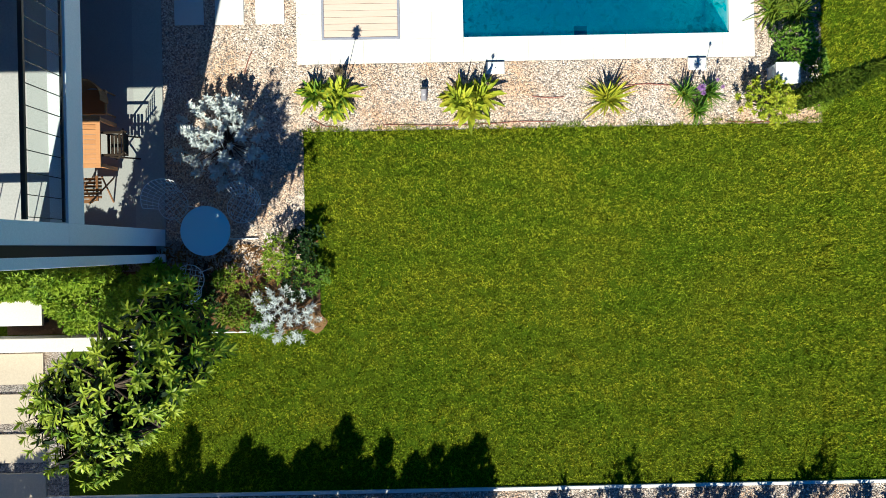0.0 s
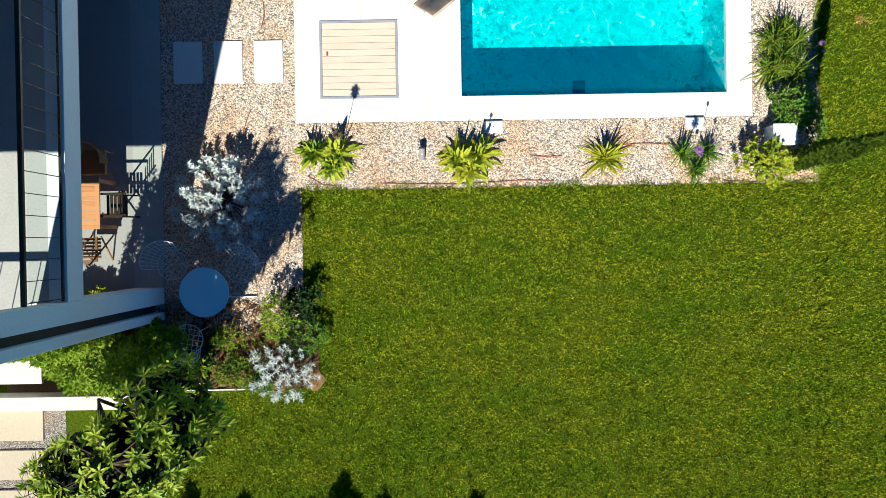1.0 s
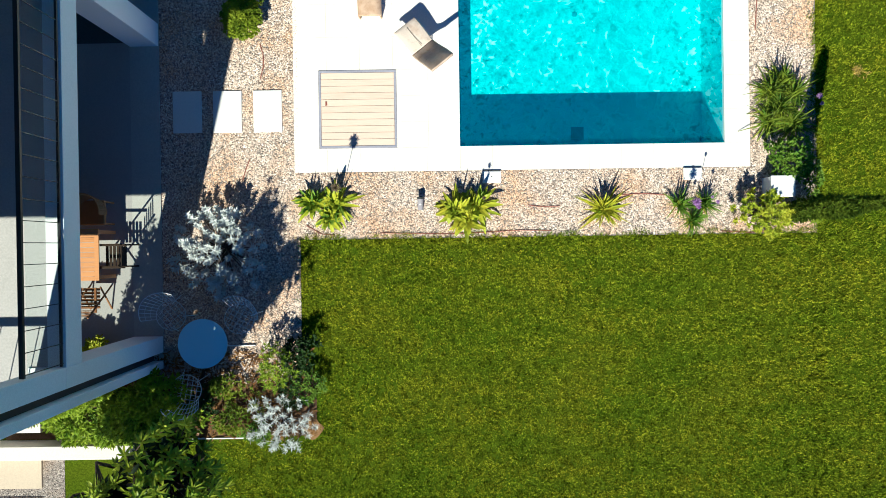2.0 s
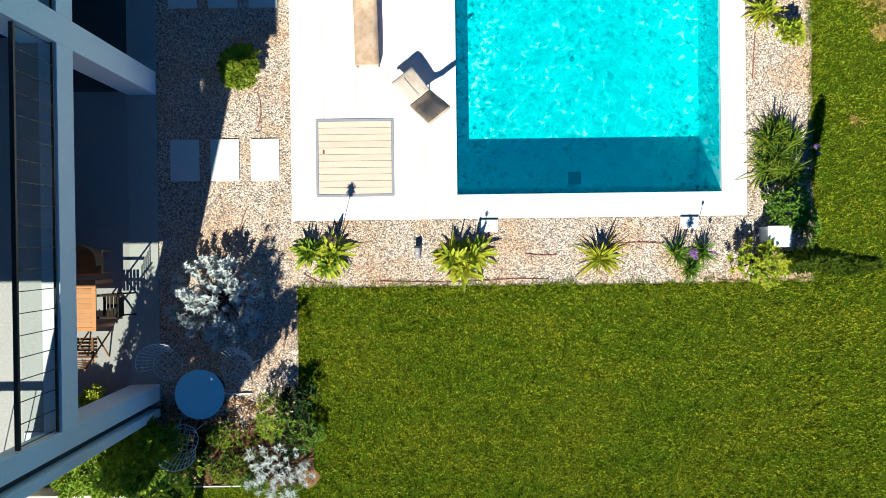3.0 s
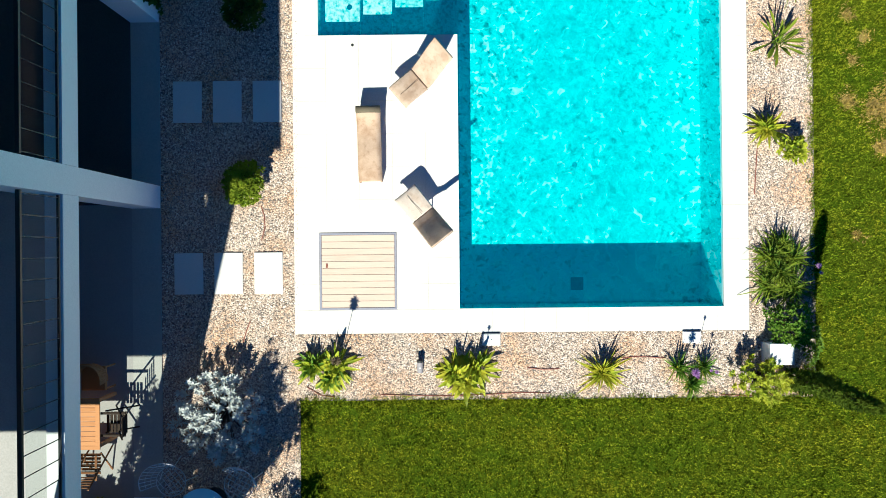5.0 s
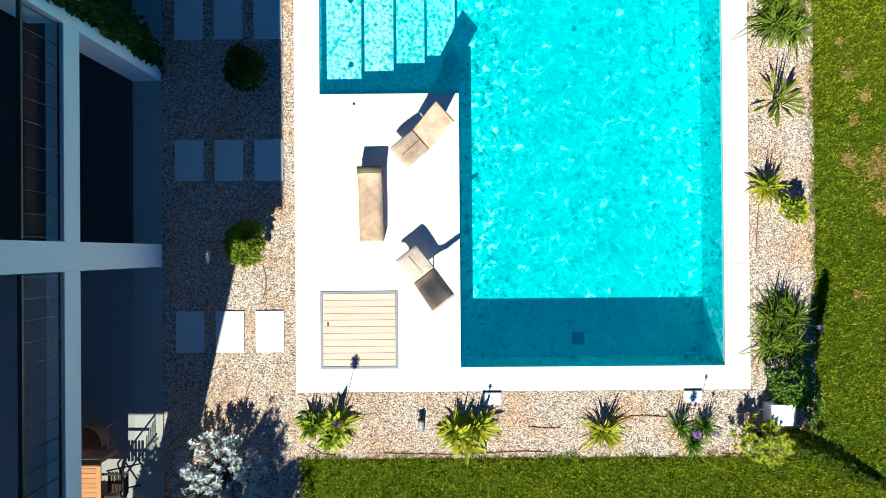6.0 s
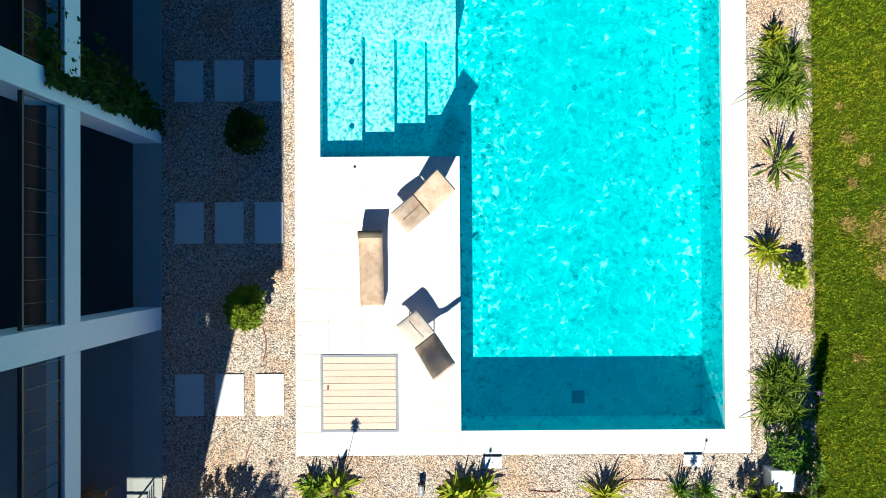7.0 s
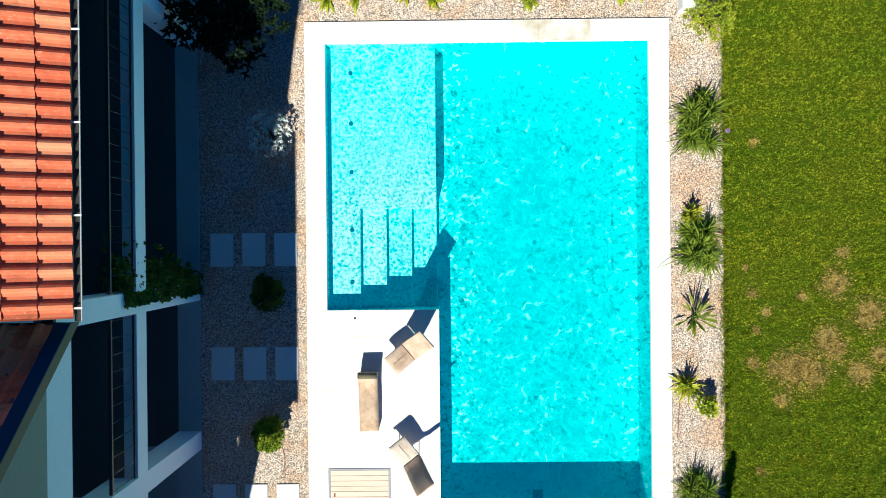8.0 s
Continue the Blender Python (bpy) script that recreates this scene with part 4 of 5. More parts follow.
strap_plant("fern_clump", 7.50, 15.45, "large spreading dark green clump with lilac flowers", L_FERN, 105, 1.2, 0.032, (15, 85), clumps=((0, 0, 1.0), (0.2, -0.5, 0.9), (-0.2, 0.35, 0.9), (-0.25, -0.3, 0.8), (0.3, 0.4, 0.9), (0.1, 0.75, 0.6)), extra=(L_GREEN, 16, 0.5, 0.04), droop=0.9, spikes=5, spike_len=0.95, stalks=((0.6, -0.2, 0.45, 0.07, F_PURPLE),))
clump_shrub("golden_shrub", 7.75, 18.30, "rounded lime-green shrub at the lawn edge", L_LIME, 0.66, 0.62, 0.6, 420, 0.10, 0.03, sprig=8)
for x, y, s in ((-2.5, 19.0, 0.8), (-1.7, 19.0, 0.7), (-0.42, 19.1, 0.6), (0.35, 18.98, 0.6), (3.0, 18.95, 0.7), (5.5, 19.1, 0.6), (6.0, 19.1, 0.5)):
    strap_plant("lime_rosette", x, y, "lime-green strap-leaved plant in the far gravel bed", L_LIME, 40, 0.75 * s, 0.08, (15, 85), group="plants in the far bed")
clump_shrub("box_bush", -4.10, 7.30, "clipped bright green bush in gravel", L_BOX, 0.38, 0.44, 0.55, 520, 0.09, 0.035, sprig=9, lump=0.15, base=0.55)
# leaf colour darker than its sunlit twin, to carry the house's shade
clump_shrub("box_bush", -4.12, 11.1, "clipped green bush, leaves darkened for the shade of the house", L_IVY, 0.46, 0.48, 0.5, 460, 0.10, 0.035, sprig=9, lump=0.2, base=0.5)
clump_shrub("grey_shrub", -4.02, 15.3, "silver-grey flowering shrub half in shade", L_SILVER, 0.58, 0.75, 0.62, 190, 0.11, 0.035, sprig=7, lump=0.5)
# the house's shadow on this tree is put into its leaf colour
clump_shrub("shade_tree", -4.75, 18.45, "dense leafy tree, leaves coloured near black for the house's shade", L_SHADE, 1.3, 1.5, 1.6, 950, 0.2, 0.07, z0=0.8, sprig=8, category="tree", base=0.2)


def climber():
    p = thing("climbing_plant", XF - 0.2, 11.5, 0, "leafy climber growing up the white pillar", "climber")
    lv = Leaves()
    wood = bmesh.new()
    rod(wood, (0.25, 0.1, -0.02), (0.1, -0.1, 1.8), 0.02, 0.014, 6)
    rod(wood, (0.1, -0.1, 1.8), (-0.05, -0.1, 3.5), 0.014, 0.008, 6)
    for k in range(950):
        t = rnd(0, 1)
        c = Vector((rnd(-0.25, 0.30) + 0.1 * math.sin(6 * t), -0.12 + abs(random.gauss(0, 0.34)) * (0.5 + t), 0.1 + 4.0 * t ** 0.8))
        if rnd(0, 1) < 0.25:
            c.y = -0.17 - rnd(0, 0.25)
            c.x = 0.24 + rnd(0, 0.06)
        for j in range(5):
            lv.blade(c, away(rnd(0, 6.28), radians(rnd(-30, 60))), rnd(0.07, 0.13), rnd(0.05, 0.09), 0.3, 2)
    lv.make("foliage", L_IVY, p)
    part("vine_stem", wood, BARK, p)


climber()


def slim_cypress(x, y, h, r):
    p = thing("slim_cypress", x, y, 0, "slender green columnar cypress beside the white box", "tree")
    lv = Leaves()
    b = bmesh.new()
    rod(b, (0, 0, -0.03), (0, 0, h * 0.95), 0.035, 0.006, 7)
    for k in range(2300):
        t = rnd(0.02, 1)
        a = rnd(0, 6.28)
        w = r * min(1.0, 0.55 + 2.0 * t) * (1 - t) ** 0.45 * rnd(0.35, 1.0) * (1 + 0.25 * math.sin(3 * a + 9 * t)) + 0.015
        c = (w * math.cos(a), w * math.sin(a), h * t)
        for j in range(4):
            lv.blade(c, away(a + rnd(-1, 1), radians(rnd(15, 80))), rnd(0.06, 0.11), 0.028, 0.0, 2)
    lv.make("crown", L_CONIFER, p)
    part("trunk", b, BARK, p)


slim_cypress(7.58, 3.06, 2.95, 0.24)
clump_shrub("feathery_shrub", 8.0, 3.05, "feathery green shrub spreading over the lawn edge", L_HEDGE, 0.42, 0.2, 0.22, 110, 0.11, 0.02, sprig=8)
clump_shrub("leafy_shrub", 7.98, 3.85, "small fresh green leafy shrub at the lawn edge", L_GREEN, 0.22, 0.36, 0.3, 90, 0.10, 0.04, sprig=6)


def south_hedge():
    """Row of upright conifers whose tips shade the southern lawn edge."""
    for k in range(37):
        x = -10.5 + 0.30 * k + rnd(-0.1, 0.1)
        h = rnd(2.0, 2.75) if k not in (14, 25) else 3.0
        p = thing("hedge_conifer", x, -7.3 + rnd(-0.15, 0.15), 0, "dark upright conifer in the boundary hedge", "tree", "boundary hedge")
        lv = Leaves()
        b = bmesh.new()
        rod(b, (0, 0, -0.03), (0, 0, h * 0.9), 0.04, 0.01, 6)
        for q in range(420):
            t = rnd(0.02, 1)
            w = 0.58 * (1 - t) ** 0.6 * rnd(0.1, 1.15) + 0.02
            a = rnd(0, 6.28)
            for j in range(4):
                lv.blade((w * math.cos(a), w * math.sin(a), h * t), away(a + rnd(-1, 1), radians(rnd(20, 85))), rnd(0.12, 0.20), 0.06, 0.0, 2)
        lv.make("crown", L_DARK, p)
        part("trunk", b, BARK, p)
    for k, x in enumerate((2.0, 3.1, 3.5, 4.4, 5.2, 5.7, 6.5, 7.3, 7.6, 8.6, 9.4)):
        clump_shrub("boundary_shrub", x, -6.7, "loose dark shrub along the southern boundary", L_DARK, 0.3, 0.3, 1.25 + 0.25 * (k % 3), 80, 0.18, 0.05, sprig=5, group="boundary shrubs")


south_hedge()


# ---- loungers ----
def wave_lounger(x, y, turn):
    p = thing("wave_lounger", x, y, 0, "curved sand-coloured fabric sun lounger on the terrace", "sun lounger", turn=turn)
    prof = [(-0.86, 0.26), (-0.6, 0.30), (-0.25, 0.33), (0.1, 0.31), (0.36, 0.34), (0.54, 0.40), (0.64, 0.43), (0.72, 0.39), (0.76, 0.30), (0.74, 0.18)]
    b = bmesh.new()
    w = 0.25
    rows = []
    ts = np.linspace(0, len(prof) - 1, 55)
    ker = np.hanning(9) / np.hanning(9).sum()
    yy_all = np.interp(ts, range(len(prof)), [q[0] for q in prof])
    zz_all = np.interp(ts, range(len(prof)), [q[1] for q in prof])
    yy_all = np.convolve(np.pad(yy_all, 4, mode="edge"), ker, "valid")
    zz_all = np.convolve(np.pad(zz_all, 4, mode="edge"), ker, "valid")
    for yy, zz in zip(yy_all, zz_all):
        rows.append([b.verts.new((sx, yy, zz - 0.012 * (abs(sx) > 0.2))) for sx in (-w, -w * 0.5, 0, w * 0.5, w)])
    for r0, r1 in zip(rows, rows[1:]):
        for k in range(4):
            b.faces.new((r0[k], r0[k + 1], r1[k + 1], r1[k]))
    bmesh.ops.recalc_face_normals(b, faces=b.faces[:])
    bmesh.ops.solidify(b, geom=b.faces[:], thickness=0.05)
    for f in b.faces:
        f.smooth = True
    cushion = part("cushion", b, WICKER, p)
    b = bmesh.new()
    rod(b, (-w - 0.006, 0.675, 0.375), (w + 0.006, 0.675, 0.375), 0.085, seg=20)
    for f in b.faces:
        f.smooth = len(f.verts) == 4
    # shade on the rolled-over end is given as a darker fabric
    part("head_roll", b, WICKER_DARK, cushion, "rounded head end darkened for its shaded side")
    for sx in (-w + 0.01, w - 0.035):
        b = bmesh.new()
        pts = [(yy, zz - 0.03) for yy, zz in prof[:-2]]
        low = [(-0.82, 0.0), (0.68, 0.0)]
        poly = low + [(yy, zz - 0.02) for yy, zz in reversed(prof[:-1])]
        f = b.faces.new([b.verts.new((sx, yy, zz)) for yy, zz in poly])
        e2 = bmesh.ops.extrude_face_region(b, geom=[f])
        for v in e2["geom"]:
            if isinstance(v, bmesh.types.BMVert):
                v.co.x += 0.025
        bmesh.ops.recalc_face_normals(b, faces=b.faces[:])
        part("side_panel", b, WICKER, p)
    return p


def lounge_chair(x, y, turn, seat_material, label):
    """Low armless garden chair: a padded seat that rolls over at the front, and a high curved back, on a slim sled frame."""
    p = thing("lounge_chair", x, y, 0, label, "lounge chair", "lounge chairs on the terrace", turn=turn)

    def pad(name, prof, material, w=0.28, thick=0.045):
        ts = np.linspace(0, len(prof) - 1, 26)
        ker = np.hanning(7) / np.hanning(7).sum()
        ys = np.convolve(np.pad(np.interp(ts, range(len(prof)), [q[0] for q in prof]), 3, mode="edge"), ker, "valid")
        zs = np.convolve(np.pad(np.interp(ts, range(len(prof)), [q[1] for q in prof]), 3, mode="edge"), ker, "valid")
        b = bmesh.new()
        across = (-1.0, -0.9, -0.45, 0.0, 0.45, 0.9, 1.0)
        rows = [[b.verts.new((w * u + rnd(-0.003, 0.003), yy, zz - 0.016 * (abs(u) == 1.0) - 0.006 * (u == 0) + rnd(-0.002, 0.002))) for u in across] for yy, zz in zip(ys, zs)]
        for r0, r1 in zip(rows, rows[1:]):
            for k in range(len(across) - 1):
                b.faces.new((r0[k], r0[k + 1], r1[k + 1], r1[k]))
        bmesh.ops.recalc_face_normals(b, faces=b.faces[:])
        bmesh.ops.solidify(b, geom=b.faces[:], thickness=thick)
        for f in b.faces:
            f.smooth = True
        return part(name, b, material, p)

    seat = pad("seat", [(-0.62, 0.37), (-0.60, 0.41), (-0.54, 0.435), (-0.4, 0.445), (-0.2, 0.425), (0.014, 0.398)], seat_material)
    pad("backrest", [(-0.006, 0.405), (0.14, 0.53), (0.27, 0.69), (0.40, 0.86), (0.55, 1.03), (0.67, 1.14)], FABRIC_PALE)
    part("seam", box(-0.003, -0.52, 0.440, 0.003, -0.03, 0.447), WICKER_DARK, seat)
    part("hinge_strip", box(-0.25, -0.015, 0.365, 0.25, 0.015, 0.385), DARKMETAL, p, "dark gap between seat and back")
    for sx in (-0.12, 0.12):
        fr = bmesh.new()
        rod(fr, (sx, -0.56, 0.36), (sx, 0.02, 0.36), 0.012)
        rod(fr, (sx, 0.02, 0.36), (sx, 0.56, 0.98), 0.012)
        part("side_rail", fr, DARKMETAL, p, "slim dark metal rail")
        for y0, y1 in ((-0.50, -0.44), (0.02, 0.16)):
            b = bmesh.new()
            rod(b, (sx, y0, 0.36), (sx, y1, 0.0), 0.013)
            part("leg", b, DARKMETAL, p)
    return p


wave_lounger(-1.46, 8.17, 1.0)
lounge_chair(-0.37, 9.48, -50, FABRIC_PALE, "pale beige armless lounge chair with worn fabric, back in the sun")
lounge_chair(-0.33, 6.60, 218, WHITE_FABRIC, "armless lounge chair with white seat and shaded curved back")


# ---- round table with wire chairs ----
def round_table(x, y):
    p = thing("round_table", x, y, 0, "round grey-blue garden table on gravel", "table")
    b = bmesh.new()
    bmesh.ops.create_cone(b, cap_ends=True, segments=64, radius1=0.505, radius2=0.51, depth=0.03, matrix=Matrix.Translation((0, 0, 0.735)))
    bmesh.ops.bevel(b, geom=[e for e in b.edges if e.calc_face_angle(0) > 1], offset=0.006, segments=2, affect='EDGES')
    part("tabletop", b, TABLETOP, p)
    b = bmesh.new()
    rod(b, (0, 0, 0.02), (0, 0, 0.72), 0.035, seg=14)
    part("column", b, DARKMETAL, p)
    b = bmesh.new()
    rod(b, (0, 0, 0.0), (0, 0, 0.02), 0.26, 0.25, seg=32)
    part("foot_plate", b, DARKMETAL, p)
    # small white discs painted as sun flecks coming through the tree
    for px, py, r in ((0.22, 0.12, 0.012), (0.23, 0.16, 0.009), (-0.36, -0.1, 0.009)):
        b = bmesh.new()
        rod(b, (px, py, 0.749), (px, py, 0.7515), r, seg=8)
        part("sun_fleck", b, WHITE, p, "white disc standing in for a sun fleck")


def wire_chair(x, y, turn):
    p = thing("wire_chair", x, y, 0, "openwork galvanised wire garden chair beside the round table", "wire chair", "wire chairs round the table", turn=turn)
    seat = bmesh.new()
    r, wz = 0.31, 0.009
    ring(seat, (0, 0, 0.46), r, 0.009)
    for k in range(-2, 3):
        d = k * 0.105
        q = math.sqrt(max(0, r * r - d * d))
        rod(seat, (d, -q, 0.46), (d, q, 0.46), wz * 0.7, seg=5)
        rod(seat, (-q, d, 0.452), (q, d, 0.452), wz * 0.7, seg=5)
    part("seat", seat, WIRE, p)
    back = bmesh.new()
    n = 12
    top, low = [], []
    for k in range(n + 1):
        a = math.radians(25 + 130 * k / n)
        low.append(Vector((r * math.cos(a), r * math.sin(a), 0.46)))
        h = 0.34 + 0.10 * math.sin(math.pi * k / n)
        top.append(Vector((0.46 * math.cos(a), 0.46 * math.sin(a) + 0.06, 0.46 + h)))
    for k in range(n + 1):
        rod(back, low[k], top[k], wz * 0.7, seg=5)
    for u in (0.33, 0.66, 1.0):
        pts = [a.lerp(c, u) for a, c in zip(low, top)]
        for a, c in zip(pts, pts[1:]):
            rod(back, a, c, 0.009 if u == 1 else wz * 0.7, seg=5)
    part("backrest", back, WIRE, p)
    for sx, sy in ((-1, -1), (1, -1), (-1, 1), (1, 1)):
        b = bmesh.new()
        rod(b, (0.17 * sx, 0.17 * sy, 0.455), (0.27 * sx, 0.28 * sy, 0.0), 0.009, seg=6)
        part("leg", b, WIRE, p)


round_table(-4.92, 0.48)
wire_chair(-5.68, 1.04, 40)
wire_chair(-4.25, 0.95, -30)
wire_chair(-5.38, -0.52, 170)


# ---- covered terrace: teak dining set ----
def dining_table():
    p = thing("teak_table", -7.56, 2.34, 0.02, "orange teak slatted dining table on the covered terrace", "table")
    w, l, h = 0.55, 0.53, 0.74
    for k in range(9):
        y0 = -l + 0.08 + (2 * l - 0.16) * k / 9
        part("slat", box(-w + 0.08, y0 + 0.004, h - 0.025, w - 0.09, y0 + (2 * l - 0.16) / 9 - 0.004, h, 0.003), TEAK, p)
    for x0, y0, x1, y1 in ((-w, -l, w, -l + 0.08), (-w, l - 0.08, w, l), (-w, -l + 0.08, -w + 0.08, l - 0.08), (w - 0.09, -l + 0.08, w, l - 0.08)):
        part("rim", box(x0, y0, h - 0.03, x1, y1, h + 0.002, 0.003), TEAK, p)
    for sx in (-1, 1):
        for sy in (-1, 1):
            part("leg", box(sx * (w - 0.06) - 0.035, sy * (l - 0.06) - 0.035, 0, sx * (w - 0.06) + 0.035, sy * (l - 0.06) + 0.035, h - 0.03), TEAK, p)


def teak_chair(x, y, turn, mat, label):
    p = thing("folding_chair", x, y, 0.02, label, "chair", "chairs round the teak table", turn=turn)
    for k in range(6):
        part("seat_slat", box(-0.22, -0.22 + 0.075 * k, 0.43, 0.22, -0.22 + 0.075 * k + 0.055, 0.45, 0.003), mat, p)
    for k in range(5):
        b = box(-0.20, 0, 0, 0.20, 0.015, 0.05, 0.002)
        b.transform(Matrix.Translation((0, 0.24 + 0.022 * k, 0.52 + 0.085 * k)))
        part("back_slat", b, mat, p)
    for sx in (-0.24, 0.22):
        b = bmesh.new()
        rod(b, (sx, -0.25, 0), (sx, 0.36, 0.95), 0.018)
        part("back_leg", b, mat, p)
        b = bmesh.new()
        rod(b, (sx, 0.26, 0), (sx, -0.24, 0.46), 0.018)
        part("front_leg", b, mat, p)
        part("armrest", box(sx - 0.02, -0.24, 0.63, sx + 0.03, 0.28, 0.655, 0.006), mat, p)


def wicker_armchair(x, y, turn):
    p = thing("wicker_armchair", x, y, 0.02, "round-backed brown wicker armchair at the table", "chair", "chairs round the teak table", turn=turn)
    part("seat", box(-0.26, -0.26, 0.36, 0.26, 0.26, 0.44, 0.03), RATTAN, p)
    b = bmesh.new()
    for lev in range(9):
        z = 0.44 + 0.05 * lev
        r = 0.30 + 0.008 * lev
        pts = [Vector((r * math.cos(a), r * math.sin(a), z)) for a in [math.radians(-10 + 200 * k / 14) for k in range(15)]]
        for q, w2 in zip(pts, pts[1:]):
            rod(b, q, w2, 0.018, seg=5)
    part("backrest", b, RATTAN, p)
    for sx in (-0.23, 0.23):
        for sy in (-0.23, 0.23):
            c = bmesh.new()
            rod(c, (sx, sy, 0), (sx, sy, 0.37), 0.02)
            part("leg", c, RATTAN, p)


RATTAN = two_scale("brown_rattan", (0.22, 0.12, 0.04), (0.36, 0.21, 0.08), 6, 50, 0.7, 0.5, 0.01)
BROWNWOOD = wood_mat("oiled_brown_wood", (0.13, 0.06, 0.02), (0.24, 0.12, 0.045))
DARKWOOD = wood_mat("dark_brown_wood", (0.02, 0.014, 0.010), (0.04, 0.028, 0.018))
dining_table()
wicker_armchair(-7.30, 3.22, 0)
teak_chair(-6.80, 2.30, -90, DARKWOOD, "dark slatted wooden chair at the table side")
teak_chair(-7.38, 1.42, 180, BROWNWOOD, "slatted brown wooden folding chair at the table end")

# ---- small fittings in the beds ----
for x, y in ((1.12, 3.90), (5.48, 3.91)):
    p = thing("skimmer_lid", x, y, 0, "white square skimmer lid beside the pool coping", "lid", "skimmer lids")
    part("frame", box(-0.20, -0.13, -0.03, 0.20, 0.13, 0.025, 0.006), WHITE, p)
    part("lid", box(-0.185, -0.115, 0.025, 0.185, 0.115, 0.036, 0.005), WHITE, p)
    b = bmesh.new()
    rod(b, (0, 0, 0.036), (0, 0, 0.040), 0.012, seg=12)
    part("knob", b, DARKMETAL, p)
    part("hinge", box(-0.2, 0.13, -0.01, 0.2, 0.14, 0.028, 0.002), DARKMETAL, p)

p = thing("garden_spotlight", -0.43, 3.36, 0, "small grey cylindrical garden spotlight in gravel", "spotlight")
b = bmesh.new()
rod(b, (0, -0.15, 0.07), (0, 0.08, 0.11), 0.062, 0.066, 18)
part("body", b, GREYPAINT, p)
b = bmesh.new()
rod(b, (0, 0.08, 0.11), (0, 0.12, 0.117), 0.072, 0.072, 18)
part("head", b, DARKMETAL, p)
b = bmesh.new()
rod(b, (0, 0, -0.01), (0, 0, 0.06), 0.02, seg=10)
part("spike", b, DARKMETAL, p)
part("label_strip", box(-0.02, -0.06, 0.150, 0.02, -0.03, 0.157), WHITE, p)

for x, y in ((7.24, 3.58), (7.24, 18.75)):
    p = thing("white_box", x, y, 0, "white cubic garden box among the shrubs", "box", "white garden boxes")
    part("body", box(-0.24, -0.21, -0.02, 0.24, 0.21, 0.36, 0.012), WHITE, p)
    part("lid", box(-0.255, -0.225, 0.36, 0.255, 0.225, 0.40, 0.01), WHITE, p)


def hose(points, r=0.011):
    p = thing("drip_hose", points[0][0], points[0][1], 0, "thin reddish drip hose lying on the gravel", "hose", "drip hoses")
    b = bmesh.new()
    o = Vector((points[0][0], points[0][1], 0))
    for (x0, y0), (x1, y1) in zip(points, points[1:]):
        rod(b, Vector((x0, y0, 0.0)) - o, Vector((x1, y1, 0.0)) - o, r, seg=6)
    part("pipe", b, PIPE, p)


hose([(-3.86, 6.85), (-3.80, 6.65), (-3.78, 6.4), (-3.86, 6.1)])
hose([(-4.28, 3.9), (-4.2, 4.15), (-4.12, 4.35)])
hose([(-1.3, 2.72), (-0.6, 2.70), (0.2, 2.68), (0.9, 2.70), (1.7, 2.74), (2.4, 2.72)])
hose([(1.9, 3.28), (2.2, 3.24), (2.6, 3.25)])
hose([(3.9, 3.47), (4.4, 3.50), (4.9, 3.46)])
hose([(6.1, 2.66), (6.7, 2.62), (7.3, 2.66)])
hose([(6.95, 8.05), (6.92, 7.6), (6.88, 7.0)])
hose([(-2.9, 2.9), (-2.6, 2.72), (-2.3, 2.68)])
p = thing("plant_label", -4.35, 0.32, 0, "white plastic bar marker in gravel", "marker")
part("strip", box(-0.30, -0.012, -0.01, 0.30, 0.012, 0.03, 0.003), WHITE, p)
sv = [(-2.86, -1.50, 0.004)] + [(-2.86 + (0.21 + 0.07 * noise.noise((1.7 * math.cos(k * 0.26), 1.7 * math.sin(k * 0.26), 4.0)) + rnd(-0.02, 0.02)) * math.cos(k * 0.2618), -1.50 + (0.24 + rnd(-0.02, 0.02)) * math.sin(k * 0.2618), -0.004) for k in range(24)]
tagged(raw("sandy_ground", sv, [(0, k + 1, (k + 1) % 24 + 1) for k in range(24)], SANDSTONE), "sandy brown bare soil at the lawn edge", "soil", kind="structure")
b = bmesh.new()
rod(b, (-1.84, 10.34, 0.0), (-1.84, 10.34, 0.006), 0.03, seg=16)
tagged(part("terrace_cap", b, DARKMETAL), "small round dark cap set in the terrace", "cap")

b = box(-0.03, -0.71, -0.02, 0.03, 0.71, 0.05, 0.006)
ob = part("bed_edging", b, DARKWOOD)
ob.matrix_basis = pose(-5.31, -0.90, 0, 0, 0, -10.5)
tagged(ob, "dark narrow strip between gravel and planting bed", "edging")
ob = part("bed_edging", box(-6.3, -1.70, -0.02, -3.95, -1.675, 0.03, 0.004), WHITE)
tagged(ob, "thin white edging strip along the planting bed", "edging")
clump_shrub("lime_bush", -7.42, 0.36, "bright lime leafy bush in the terrace corner", L_LIME, 0.26, 0.2, 0.4, 110, 0.11, 0.045, sprig=6, base=0.5)

# ---- paving south-west of the house ----
for y0, y1 in ((-2.72, -2.06), (-3.56, -2.93), (-4.41, -3.79), (-5.22, -4.64)):
    ob = part("paving_slab", box(-0.9, y0, -0.04, 0.9, y1, 0.02, 0.008), CREAM)
    ob.matrix_basis = pose(-9.63, 0, 0)
    tagged(ob, "cream rectangular paving slab in the gravel path", "paving slab", "slabs in the side path")
tagged(part("low_wall", box(-12, -1.97, -0.05, -6.60, -1.68, 0.45, 0.012), PALESTONE), "low cream stone kerb wall beside the shrubs", "kerb", kind="structure")
p = thing("stone_bench", -9.02, -1.15, 0, "pale stone plinth in front of the shrubs", "plinth")
part("top", box(-0.46, -0.28, 0.22, 0.46, 0.28, 0.30, 0.01), PALESTONE, p)
